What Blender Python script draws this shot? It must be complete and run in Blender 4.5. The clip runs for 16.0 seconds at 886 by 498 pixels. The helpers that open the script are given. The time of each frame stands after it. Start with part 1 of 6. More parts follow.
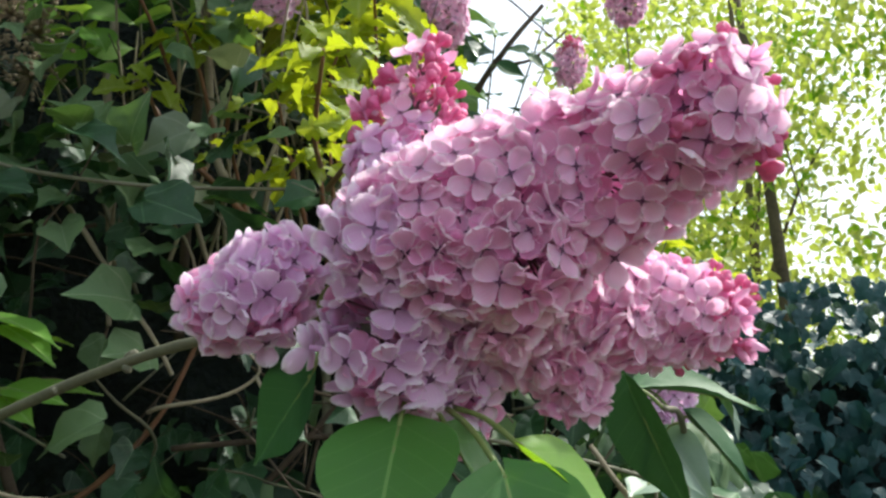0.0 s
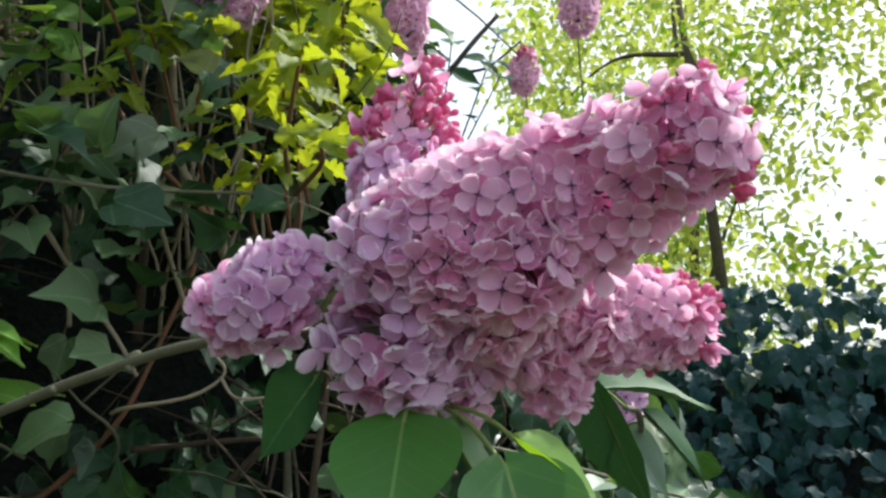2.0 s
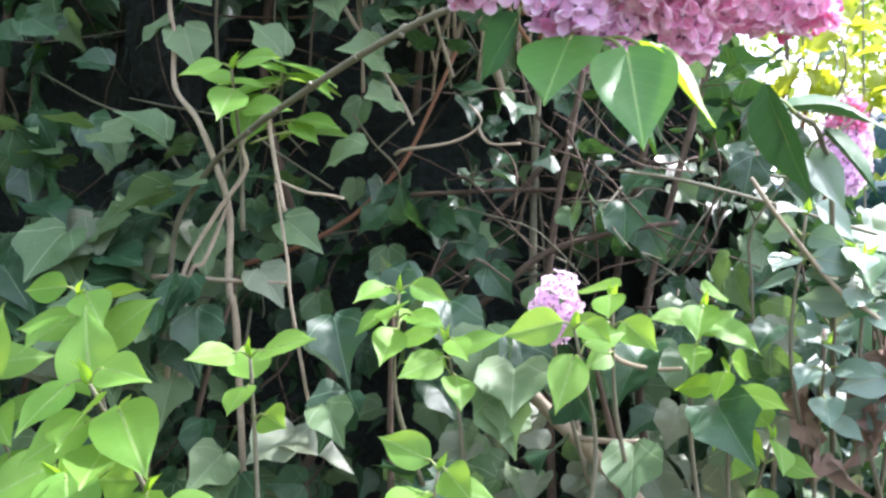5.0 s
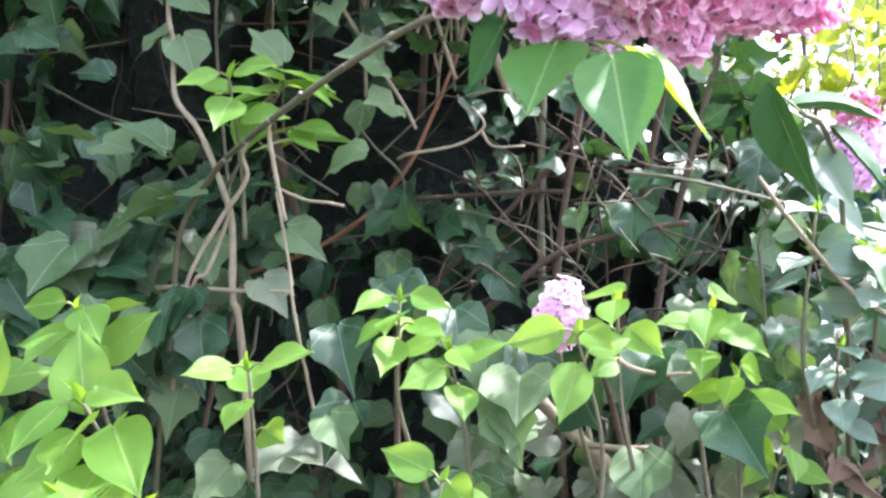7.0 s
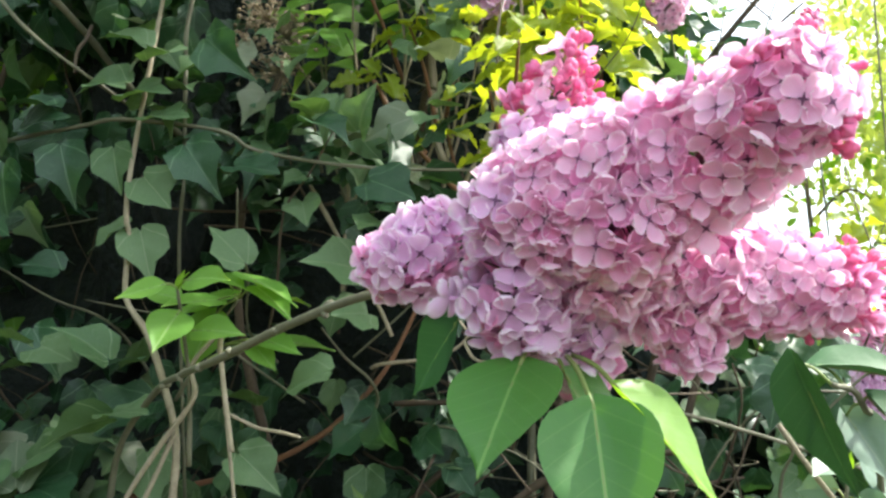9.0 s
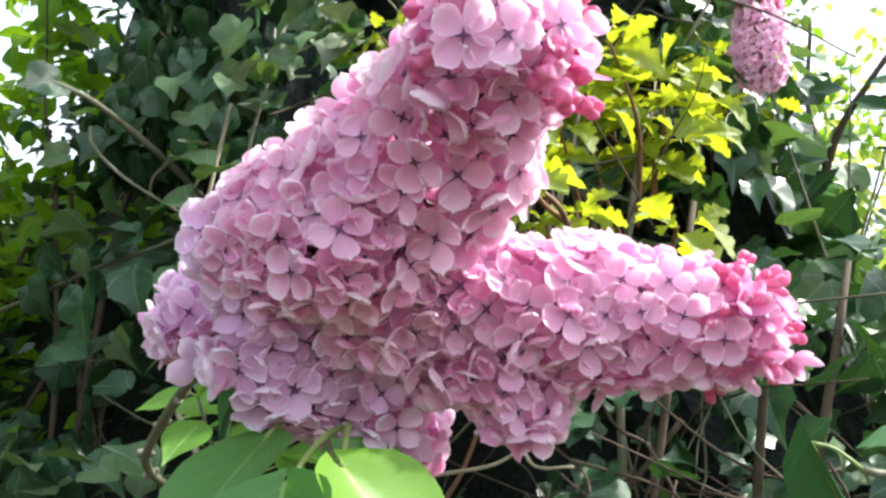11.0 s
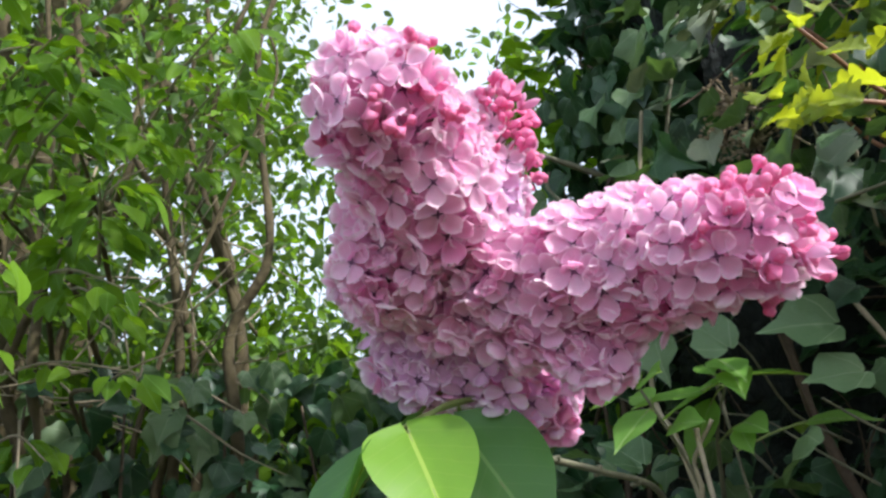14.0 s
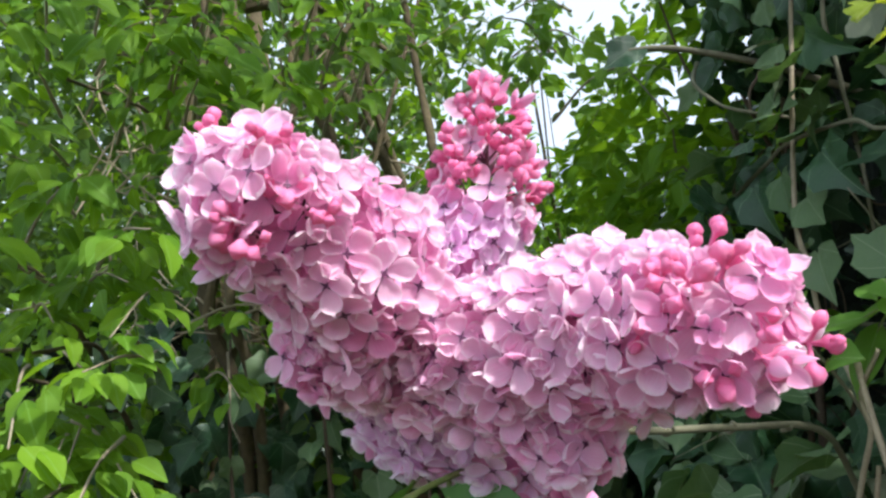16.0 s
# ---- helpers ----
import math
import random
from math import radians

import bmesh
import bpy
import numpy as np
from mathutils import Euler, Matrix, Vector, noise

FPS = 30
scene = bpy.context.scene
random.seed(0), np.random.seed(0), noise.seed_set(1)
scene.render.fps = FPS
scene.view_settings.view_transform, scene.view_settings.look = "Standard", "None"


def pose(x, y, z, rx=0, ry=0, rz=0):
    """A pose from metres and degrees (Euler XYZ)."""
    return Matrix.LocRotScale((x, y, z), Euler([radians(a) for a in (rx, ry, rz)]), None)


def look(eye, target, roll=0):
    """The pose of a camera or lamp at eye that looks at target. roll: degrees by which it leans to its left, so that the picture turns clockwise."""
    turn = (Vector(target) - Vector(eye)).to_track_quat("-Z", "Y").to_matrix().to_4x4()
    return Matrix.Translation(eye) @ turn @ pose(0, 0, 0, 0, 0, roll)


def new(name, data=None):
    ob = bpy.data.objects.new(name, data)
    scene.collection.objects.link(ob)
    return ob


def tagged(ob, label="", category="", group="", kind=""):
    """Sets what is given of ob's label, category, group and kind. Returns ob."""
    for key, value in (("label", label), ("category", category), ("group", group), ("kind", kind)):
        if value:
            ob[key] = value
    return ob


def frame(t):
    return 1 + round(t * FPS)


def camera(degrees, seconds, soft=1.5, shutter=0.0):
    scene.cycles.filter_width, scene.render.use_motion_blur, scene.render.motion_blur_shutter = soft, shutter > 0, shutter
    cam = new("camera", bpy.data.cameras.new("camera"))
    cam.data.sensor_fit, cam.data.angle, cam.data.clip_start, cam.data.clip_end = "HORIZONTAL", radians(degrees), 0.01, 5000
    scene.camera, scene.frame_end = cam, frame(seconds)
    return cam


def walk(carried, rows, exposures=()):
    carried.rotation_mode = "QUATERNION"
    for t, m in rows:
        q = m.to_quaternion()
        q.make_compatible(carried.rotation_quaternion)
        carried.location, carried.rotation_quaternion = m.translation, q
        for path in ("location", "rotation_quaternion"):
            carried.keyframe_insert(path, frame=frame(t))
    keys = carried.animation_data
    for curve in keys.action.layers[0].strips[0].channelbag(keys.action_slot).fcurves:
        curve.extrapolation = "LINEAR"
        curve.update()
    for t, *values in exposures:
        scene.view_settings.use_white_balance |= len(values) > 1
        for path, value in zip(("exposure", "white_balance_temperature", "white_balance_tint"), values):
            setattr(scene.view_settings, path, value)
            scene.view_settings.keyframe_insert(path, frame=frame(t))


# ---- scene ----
cam = camera(54.6, 16.0, soft=2.6)
PATH = [
    (0, (0.0385, 0.0342, 1.4757), (-0.0204, 1.9897, 1.8912), -2.18),
    (0.5, (0.0367, 0.0325, 1.4698), (0.0761, 1.9953, 1.8516), -3.04),
    (1, (0.0299, 0.0283, 1.476), (0.1066, 1.9877, 1.8696), -2.65),
    (1.5, (0.0284, 0.0202, 1.4764), (0.1124, 1.9756, 1.888), -3.05),
    (2, (0.0189, 0.0111, 1.4741), (0.0912, 1.9659, 1.8906), -2.30),
    (2.5, (0.0183, 0.0021, 1.4713), (0.0728, 1.9576, 1.8873), -2.34),
    (3, (0.0209, -0.0293, 1.4482), (-0.0137, 1.9305, 1.8454), -3.78),
    (3.5, (0.0223, -0.0526, 1.4271), (-0.2252, 1.9009, 1.7775), -2.66),
    (4, (0.0496, -0.0785, 1.3897), (-0.3603, 1.8709, 1.5691), 1.13),
    (4.5, (0.0706, -0.1211, 1.3575), (-0.4581, 1.8042, 1.4739), 2.00),
    (4.7, (0.0743, -0.1283, 1.3527), (-0.4742, 1.7927, 1.4482), 2.06),
    (6.8, (0.0856, -0.1046, 1.3567), (-0.5253, 1.7995, 1.3899), 0.09),
    (7, (0.0905, -0.1108, 1.3623), (-0.5128, 1.7949, 1.4263), 0.62),
    (7.5, (0.0507, -0.1283, 1.3514), (-0.7466, 1.7055, 1.3891), -0.55),
    (8, (0.0792, -0.1157, 1.3912), (-0.6255, 1.7506, 1.5336), 0.52),
    (8.5, (0.0997, -0.0788, 1.4424), (-0.5589, 1.7848, 1.7479), 1.41),
    (9, (0.0876, -0.0114, 1.4592), (-0.525, 1.8553, 1.8337), 2.14),
    (9.5, (0.0963, 0.0242, 1.4718), (-0.5513, 1.8597, 1.9318), 0.16),
    (10, (0.1266, 0.0713, 1.4635), (-0.6582, 1.7949, 2.1065), -1.62),
    (10.2, (0.1351, 0.0929, 1.4634), (-0.6983, 1.7919, 2.1104), -1.06),
    (12.3, (0.2861, 0.1384, 1.4285), (-1.0911, 1.434, 2.0802), 1.11),
    (12.5, (0.28, 0.1614, 1.4329), (-1.1751, 1.3636, 2.0943), 0.38),
    (13, (0.2823, 0.2192, 1.4407), (-1.3701, 1.1086, 2.1322), -0.08),
    (13.5, (0.2979, 0.2353, 1.4344), (-1.4498, 0.9302, 2.1145), -0.51),
    (14, (0.3474, 0.2217, 1.4317), (-1.4572, 0.7944, 2.0763), -2.73),
    (14.5, (0.3796, 0.2697, 1.4459), (-1.4611, 0.7026, 2.0974), -3.71),
    (15, (0.3728, 0.3122, 1.4666), (-1.5132, 0.4693, 2.1133), -4.81),
    (15.5, (0.3567, 0.3239, 1.4855), (-1.5692, 0.4173, 2.0165), -4.44),
    (16, (0.338, 0.3158, 1.4991), (-1.6173, 0.4209, 1.9063), -5.42),
]
EXPOSURES = [(0, 0.85, 6100, 6), (1, 0.64, 6000, 6), (3, 0.64, 6000, 6), (3.5, 1.38, 6000, 6), (4, 2.0, 5800, 17), (4.7, 2.25, 5650, 24), (6.8, 2.5, 5650, 25), (7.5, 2.6, 5700, 26), (8, 2.75, 5750, 20),
             (8.5, 2.1, 6000, 6), (9.5, 1.7, 6200, 5), (10.2, 1.75, 6100, 6), (12.3, 1.05, 6000, 14), (12.8, 0.95, 6000, 15), (14, 0.95, 5900, 12), (16, 0.90, 5900, 10)]
walk(cam, [(t, look(eye, target, roll)) for t, eye, target, roll in PATH], EXPOSURES)

# ---------------------------------------------------------------- light
SUN_WAY = Vector((0.50, 0.42, 0.80)).normalized()      # towards the sun
world = bpy.data.worlds.new("sky")
scene.world = world
world.use_nodes = True
wn, wl = world.node_tree.nodes, world.node_tree.links
sky = wn.new("ShaderNodeTexSky")
sky.sky_type, sky.sun_disc = "NISHITA", False
sky.sun_elevation = math.asin(SUN_WAY.z)
sky.sun_rotation = math.atan2(SUN_WAY.x, SUN_WAY.y)
sky.air_density, sky.dust_density, sky.ozone_density = 1.0, 5.0, 1.0
wn["Background"].inputs["Strength"].default_value = 0.14
veil = wn.new("ShaderNodeMix")                          # thin bright cloud over the blue
veil.data_type = "RGBA"
veil.inputs[0].default_value, veil.inputs[7].default_value = 0.55, (6.3, 6.5, 6.6, 1)
wl.new(sky.outputs[0], veil.inputs[6])
wl.new(veil.outputs[2], wn["Background"].inputs["Color"])
sun = new("sun", bpy.data.lights.new("sun", "SUN"))
sun.data.energy, sun.data.angle, sun.data.color = 3.2, radians(1.5), (1.0, 0.93, 0.82)
sun.matrix_world = look(SUN_WAY * 20, (0, 0, 0))

# ---------------------------------------------------------------- materials


def mat_new(name):
    m = bpy.data.materials.new(name)
    m.use_nodes = True
    nt = m.node_tree
    return m, nt.nodes, nt.links, nt.nodes["Principled BSDF"], nt.nodes["Material Output"]


def math_node(n, l, op, a, b=None, clamp=False):
    k = n.new("ShaderNodeMath")
    k.operation, k.use_clamp = op, clamp
    for i, v in enumerate((a, b)):
        if v is None:
            continue
        if isinstance(v, (int, float)):
            k.inputs[i].default_value = v
        else:
            l.new(v, k.inputs[i])
    return k.outputs[0]


def mix_color(n, l, fac, a, b):
    k = n.new("ShaderNodeMix")
    k.data_type = "RGBA"
    for i, v in ((0, fac), (6, a), (7, b)):
        if isinstance(v, (int, float)):
            k.inputs[i].default_value = v
        elif isinstance(v, tuple):
            k.inputs[i].default_value = (*v, 1)
        else:
            l.new(v, k.inputs[i])
    return k.outputs[2]


def chance(n, l):
    """One number for each leaf, whether it is an object of its own or an island of a mesh."""
    a, b = n.new("ShaderNodeObjectInfo"), n.new("ShaderNodeNewGeometry")
    s = math_node(n, l, "MULTIPLY", a.outputs["Random"], 7.31)
    return math_node(n, l, "FRACT", math_node(n, l, "ADD", s, b.outputs["Random Per Island"]))


def noise_node(n, l, scale, detail=3.0, coord="Object"):
    c, k = n.new("ShaderNodeTexCoord"), n.new("ShaderNodeTexNoise")
    k.inputs["Scale"].default_value, k.inputs["Detail"].default_value = scale, detail
    l.new(c.outputs[coord], k.inputs["Vector"])
    return k.outputs[0]


def leaf_material(name, dark, light, vein, kind="pinnate", through_light=0.35, glow=None, rough=0.45, vein_width=0.02, side=8.0, gloss=0.5):
    """A leaf: colour differs from leaf to leaf, mottled, with a midrib and side veins; light comes through it."""
    m, n, l, p, out = mat_new(name)
    uv = n.new("ShaderNodeUVMap")
    sep = n.new("ShaderNodeSeparateXYZ")
    l.new(uv.outputs[0], sep.inputs[0])
    u, v = sep.outputs[0], sep.outputs[1]
    au = math_node(n, l, "ABSOLUTE", u)
    if kind == "pinnate":
        mid = math_node(n, l, "LESS_THAN", au, vein_width)
        f = math_node(n, l, "FRACT", math_node(n, l, "MULTIPLY", math_node(n, l, "SUBTRACT", v, math_node(n, l, "MULTIPLY", au, 0.8)), side))
        sidev = math_node(n, l, "MULTIPLY", math_node(n, l, "LESS_THAN", f, 0.07), 0.16)
    else:
        ang = math_node(n, l, "ARCTAN2", u, math_node(n, l, "ADD", v, 0.02))
        ray = math_node(n, l, "ABSOLUTE", math_node(n, l, "SINE", math_node(n, l, "MULTIPLY", ang, 4.2)))
        r = math_node(n, l, "SQRT", math_node(n, l, "ADD", math_node(n, l, "MULTIPLY", u, u), math_node(n, l, "MULTIPLY", v, v)))
        mid = math_node(n, l, "LESS_THAN", math_node(n, l, "MULTIPLY", ray, r), vein_width)
        f = math_node(n, l, "FRACT", math_node(n, l, "MULTIPLY", math_node(n, l, "SUBTRACT", r, ray), 6.0))
        sidev = math_node(n, l, "MULTIPLY", math_node(n, l, "LESS_THAN", f, 0.08), 0.25)
    veins = math_node(n, l, "MAXIMUM", math_node(n, l, "MULTIPLY", mid, 0.8), sidev)
    blot = noise_node(n, l, 60.0)
    rnd = chance(n, l)
    tone = math_node(n, l, "ADD", math_node(n, l, "MULTIPLY", rnd, 0.75), math_node(n, l, "MULTIPLY", blot, 0.35), True)
    col = mix_color(n, l, veins, mix_color(n, l, tone, dark, light), vein)
    l.new(col, p.inputs["Base Color"])
    p.inputs["Roughness"].default_value = rough
    p.inputs["Specular IOR Level"].default_value = gloss
    bump = n.new("ShaderNodeBump")
    bump.inputs["Strength"].default_value, bump.inputs["Distance"].default_value = 0.35, 0.0006
    l.new(math_node(n, l, "SUBTRACT", noise_node(n, l, 260.0, 2.0), veins), bump.inputs["Height"])
    l.new(bump.outputs[0], p.inputs["Normal"])
    tr, mx = n.new("ShaderNodeBsdfTranslucent"), n.new("ShaderNodeMixShader")
    l.new(mix_color(n, l, 0.7, col, glow or light), tr.inputs[0])
    mx.inputs[0].default_value = through_light
    l.new(p.outputs[0], mx.inputs[1])
    l.new(tr.outputs[0], mx.inputs[2])
    l.new(mx.outputs[0], out.inputs[0])
    return m


def petal_material(name, pale, deep, rim, through_light=0.4, veins=(0.66, 0.40, 0.66)):
    """Lilac petals: pale rim, deeper middle, tone differing from floret to floret."""
    m, n, l, p, out = mat_new(name)
    uv, sep = n.new("ShaderNodeUVMap"), n.new("ShaderNodeSeparateXYZ")
    l.new(uv.outputs[0], sep.inputs[0])
    edge = math_node(n, l, "POWER", math_node(n, l, "MAXIMUM", math_node(n, l, "ABSOLUTE", sep.outputs[0]), sep.outputs[1]), 9.0)
    rnd = chance(n, l)
    base = mix_color(n, l, math_node(n, l, "ADD", math_node(n, l, "MULTIPLY", rnd, 0.8), math_node(n, l, "MULTIPLY", math_node(n, l, "SUBTRACT", noise_node(n, l, 220.0), 0.3), 0.7), True), pale, deep)
    ribs = math_node(n, l, "POWER", math_node(n, l, "ABSOLUTE", math_node(n, l, "SINE", math_node(n, l, "MULTIPLY", sep.outputs[0], 11.0))), 3.0)
    base = mix_color(n, l, math_node(n, l, "MULTIPLY", ribs, 0.16), base, rim)
    col = mix_color(n, l, math_node(n, l, "MULTIPLY", edge, 0.95), base, rim)
    heart = math_node(n, l, "POWER", math_node(n, l, "SUBTRACT", 1.0, sep.outputs[1], True), 3.0)
    col = mix_color(n, l, math_node(n, l, "MULTIPLY", heart, 0.55), col, veins)
    # dark eye: the throat and the shade between petal bases, as colour
    eye = math_node(n, l, "LESS_THAN", sep.outputs[1], 0.02)
    col = mix_color(n, l, math_node(n, l, "MULTIPLY", eye, 0.92), col, (0.10, 0.03, 0.09))
    l.new(col, p.inputs["Base Color"])
    p.inputs["Roughness"].default_value = 0.5
    p.inputs["Sheen Weight"].default_value = 0.15
    bump = n.new("ShaderNodeBump")
    bump.inputs["Strength"].default_value, bump.inputs["Distance"].default_value = 0.2, 0.0003
    l.new(noise_node(n, l, 900.0, 2.0), bump.inputs["Height"])
    l.new(bump.outputs[0], p.inputs["Normal"])
    tr, mx = n.new("ShaderNodeBsdfTranslucent"), n.new("ShaderNodeMixShader")
    l.new(col, tr.inputs[0])
    mx.inputs[0].default_value = through_light
    l.new(p.outputs[0], mx.inputs[1])
    l.new(tr.outputs[0], mx.inputs[2])
    l.new(mx.outputs[0], out.inputs[0])
    return m


def rough_material(name, a, b, scale, rough=0.85, bump_m=0.001, fine=6.0):
    """Bark, soil and dead matter: two tones at two scales, with relief."""
    m, n, l, p, out = mat_new(name)
    big, small = noise_node(n, l, scale), noise_node(n, l, scale * fine, 5.0)
    f = math_node(n, l, "ADD", math_node(n, l, "MULTIPLY", big, 0.9), math_node(n, l, "MULTIPLY", math_node(n, l, "SUBTRACT", small, 0.5), 0.9), True)
    l.new(mix_color(n, l, f, a, b), p.inputs["Base Color"])
    p.inputs["Roughness"].default_value = rough
    k = n.new("ShaderNodeBump")
    k.inputs["Strength"].default_value, k.inputs["Distance"].default_value = 0.6, bump_m
    l.new(small, k.inputs["Height"])
    l.new(k.outputs[0], p.inputs["Normal"])
    return m


PETAL_LAVENDER = petal_material("petal_lavender", (0.92, 0.66, 0.89), (0.85, 0.50, 0.80), (0.99, 0.92, 0.98), 0.44)
PETAL_PINK = petal_material("petal_pink", (0.95, 0.63, 0.82), (0.89, 0.45, 0.68), (0.99, 0.88, 0.95), 0.46)
PETAL_DEEP = petal_material("petal_deep", (0.90, 0.42, 0.68), (0.83, 0.31, 0.58), (0.95, 0.60, 0.80), 0.44)
BUD_PINK = petal_material("bud_pink", (0.89, 0.29, 0.53), (0.80, 0.15, 0.38), (0.93, 0.48, 0.67), 0.35, (0.72, 0.10, 0.30))
LILAC_LEAF = leaf_material("lilac_leaf", (0.045, 0.150, 0.025), (0.090, 0.235, 0.040), (0.20, 0.37, 0.09), glow=(0.19, 0.44, 0.02), rough=0.42, vein_width=0.012, side=7.0, through_light=0.23)
# Darker copy of lilac_leaf: for shaded leaves and silhouettes, shade is in the colour.
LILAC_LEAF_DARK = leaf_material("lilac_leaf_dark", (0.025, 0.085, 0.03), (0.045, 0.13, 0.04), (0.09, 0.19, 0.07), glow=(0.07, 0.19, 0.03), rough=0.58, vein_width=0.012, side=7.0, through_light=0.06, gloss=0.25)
LILAC_LEAF_YOUNG = leaf_material("lilac_leaf_young", (0.11, 0.26, 0.042), (0.215, 0.41, 0.075), (0.34, 0.51, 0.17), glow=(0.44, 0.66, 0.05), rough=0.5, vein_width=0.015, side=7.0, through_light=0.5, gloss=0.3)
LILAC_LEAF_YELLOW = leaf_material("lilac_leaf_yellow", (0.15, 0.33, 0.03), (0.23, 0.42, 0.04), (0.40, 0.56, 0.10), glow=(0.40, 0.66, 0.01), through_light=0.42, vein_width=0.015)
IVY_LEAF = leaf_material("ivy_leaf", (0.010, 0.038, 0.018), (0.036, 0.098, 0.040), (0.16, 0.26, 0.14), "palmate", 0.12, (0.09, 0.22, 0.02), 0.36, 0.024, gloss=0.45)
# Lighter copy of ivy_leaf: the light on the leaves is put into its colour.
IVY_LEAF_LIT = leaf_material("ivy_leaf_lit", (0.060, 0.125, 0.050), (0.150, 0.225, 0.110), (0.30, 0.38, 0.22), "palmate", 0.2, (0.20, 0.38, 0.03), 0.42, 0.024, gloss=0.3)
# Ivy with reflected sky put into its pale blue-green colour.
IVY_SHEEN = leaf_material("ivy_leaf_sheen", (0.050, 0.115, 0.075), (0.150, 0.230, 0.170), (0.24, 0.31, 0.24), "palmate", 0.12, (0.10, 0.24, 0.08), 0.34, 0.016)
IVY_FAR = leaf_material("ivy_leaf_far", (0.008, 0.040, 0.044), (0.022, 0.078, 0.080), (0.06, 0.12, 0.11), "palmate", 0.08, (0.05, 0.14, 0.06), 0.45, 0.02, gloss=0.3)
IVY_LEAF_PALE = leaf_material("ivy_leaf_pale", (0.12, 0.17, 0.10), (0.23, 0.26, 0.17), (0.36, 0.38, 0.28), "palmate", 0.15, (0.26, 0.32, 0.10), 0.42, 0.02)
OAK_LEAF = leaf_material("oak_leaf", (0.17, 0.27, 0.02), (0.33, 0.41, 0.03), (0.38, 0.44, 0.10), glow=(0.58, 0.64, 0.01), through_light=0.55, vein_width=0.03)
HORNBEAM_LEAF = leaf_material("hornbeam_leaf", (0.055, 0.165, 0.008), (0.19, 0.35, 0.015), (0.20, 0.36, 0.06), glow=(0.30, 0.52, 0.01), through_light=0.42, vein_width=0.02, gloss=0.25, rough=0.55)
TREE_LEAF = leaf_material("tree_leaf", (0.12, 0.20, 0.04), (0.30, 0.38, 0.10), (0.30, 0.40, 0.12), glow=(0.60, 0.67, 0.08), through_light=0.62)
# Dark copy of tree_leaf: the shade deep in the crowns is in its colour.
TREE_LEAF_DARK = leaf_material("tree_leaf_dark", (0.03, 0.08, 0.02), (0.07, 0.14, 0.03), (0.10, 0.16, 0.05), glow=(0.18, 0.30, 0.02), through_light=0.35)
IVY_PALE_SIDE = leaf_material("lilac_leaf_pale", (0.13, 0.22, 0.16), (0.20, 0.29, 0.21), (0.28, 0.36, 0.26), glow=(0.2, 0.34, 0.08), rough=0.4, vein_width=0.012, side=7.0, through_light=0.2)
LILAC_BARK = rough_material("lilac_bark", (0.095, 0.098, 0.060), (0.20, 0.19, 0.12), 40.0, 0.7, 0.0006)
PALE_BARK = rough_material("pale_bark", (0.20, 0.17, 0.11), (0.42, 0.36, 0.25), 50.0, 0.85, 0.0008)
DARK_BARK = rough_material("dark_bark", (0.045, 0.032, 0.022), (0.13, 0.095, 0.06), 30.0, 0.9, 0.001)
RED_BARK = rough_material("red_bark", (0.16, 0.07, 0.035), (0.30, 0.15, 0.08), 40.0, 0.6, 0.0005)
TRUNK_BARK = rough_material("trunk_bark", (0.045, 0.036, 0.020), (0.15, 0.12, 0.06), 9.0, 0.95, 0.008)
DRY_HEAD = rough_material("dry_head", (0.18, 0.14, 0.09), (0.40, 0.32, 0.21), 120.0, 0.95, 0.0008)
DEAD_LEAF = rough_material("dead_leaf", (0.15, 0.095, 0.065), (0.36, 0.26, 0.19), 60.0, 0.85, 0.001)
GREEN_STALK = rough_material("green_stalk", (0.16, 0.22, 0.06), (0.28, 0.34, 0.10), 60.0, 0.6, 0.0004)
PURPLE_STALK = rough_material("purple_stalk", (0.13, 0.05, 0.10), (0.25, 0.16, 0.13), 90.0, 0.6, 0.0003)
SOIL = rough_material("soil", (0.035, 0.028, 0.018), (0.10, 0.085, 0.05), 3.0, 1.0, 0.02, 14.0)
# Near-black, for the cores that stand in for shade inside the hedges.
HEDGE_SHADE = rough_material("hedge_shade", (0.006, 0.010, 0.010), (0.026, 0.036, 0.032), 7.0, 1.0, 0.03, 9.0)

# ---------------------------------------------------------------- building helpers
rng = random.Random(7)


def thing(name, at, label, category, group="", kind=""):
    """An Empty at the base of a thing."""
    ob = new(name)
    ob.empty_display_size = 0.02
    ob.matrix_world = Matrix.Translation(at)
    return tagged(ob, label, category, group, kind)


def under(ob, parent):
    """Ties ob to parent and leaves it where it stands in the world."""
    if parent is not None:
        ob.parent = parent
        base = Vector((0, 0, 0))
        top = parent
        while top is not None:
            base += top.location if top.type == "EMPTY" else Vector((0, 0, 0))
            top = top.parent
        ob.matrix_parent_inverse = Matrix.Translation(-base) if parent.type == "EMPTY" else Matrix.Identity(4)
    return ob


def mesh_from(name, verts, faces, uvs, mats, index=None, smooth=True):
    me = bpy.data.meshes.new(name)
    me.from_pydata([tuple(map(float, v)) for v in verts], [], [tuple(map(int, q)) for q in faces])
    for m in mats if isinstance(mats, (list, tuple)) else [mats]:
        me.materials.append(m)
    if uvs is not None:
        lay = me.uv_layers.new(name="UVMap")
        at = np.empty(len(me.loops), dtype=np.int32)
        me.loops.foreach_get("vertex_index", at)
        lay.data.foreach_set("uv", np.asarray(uvs, dtype=np.float32)[at].ravel())
    if index is not None:
        me.polygons.foreach_set("material_index", np.asarray(index, dtype=np.int32))
    me.polygons.foreach_set("use_smooth", np.full(len(me.polygons), smooth))
    me.update()
    return me


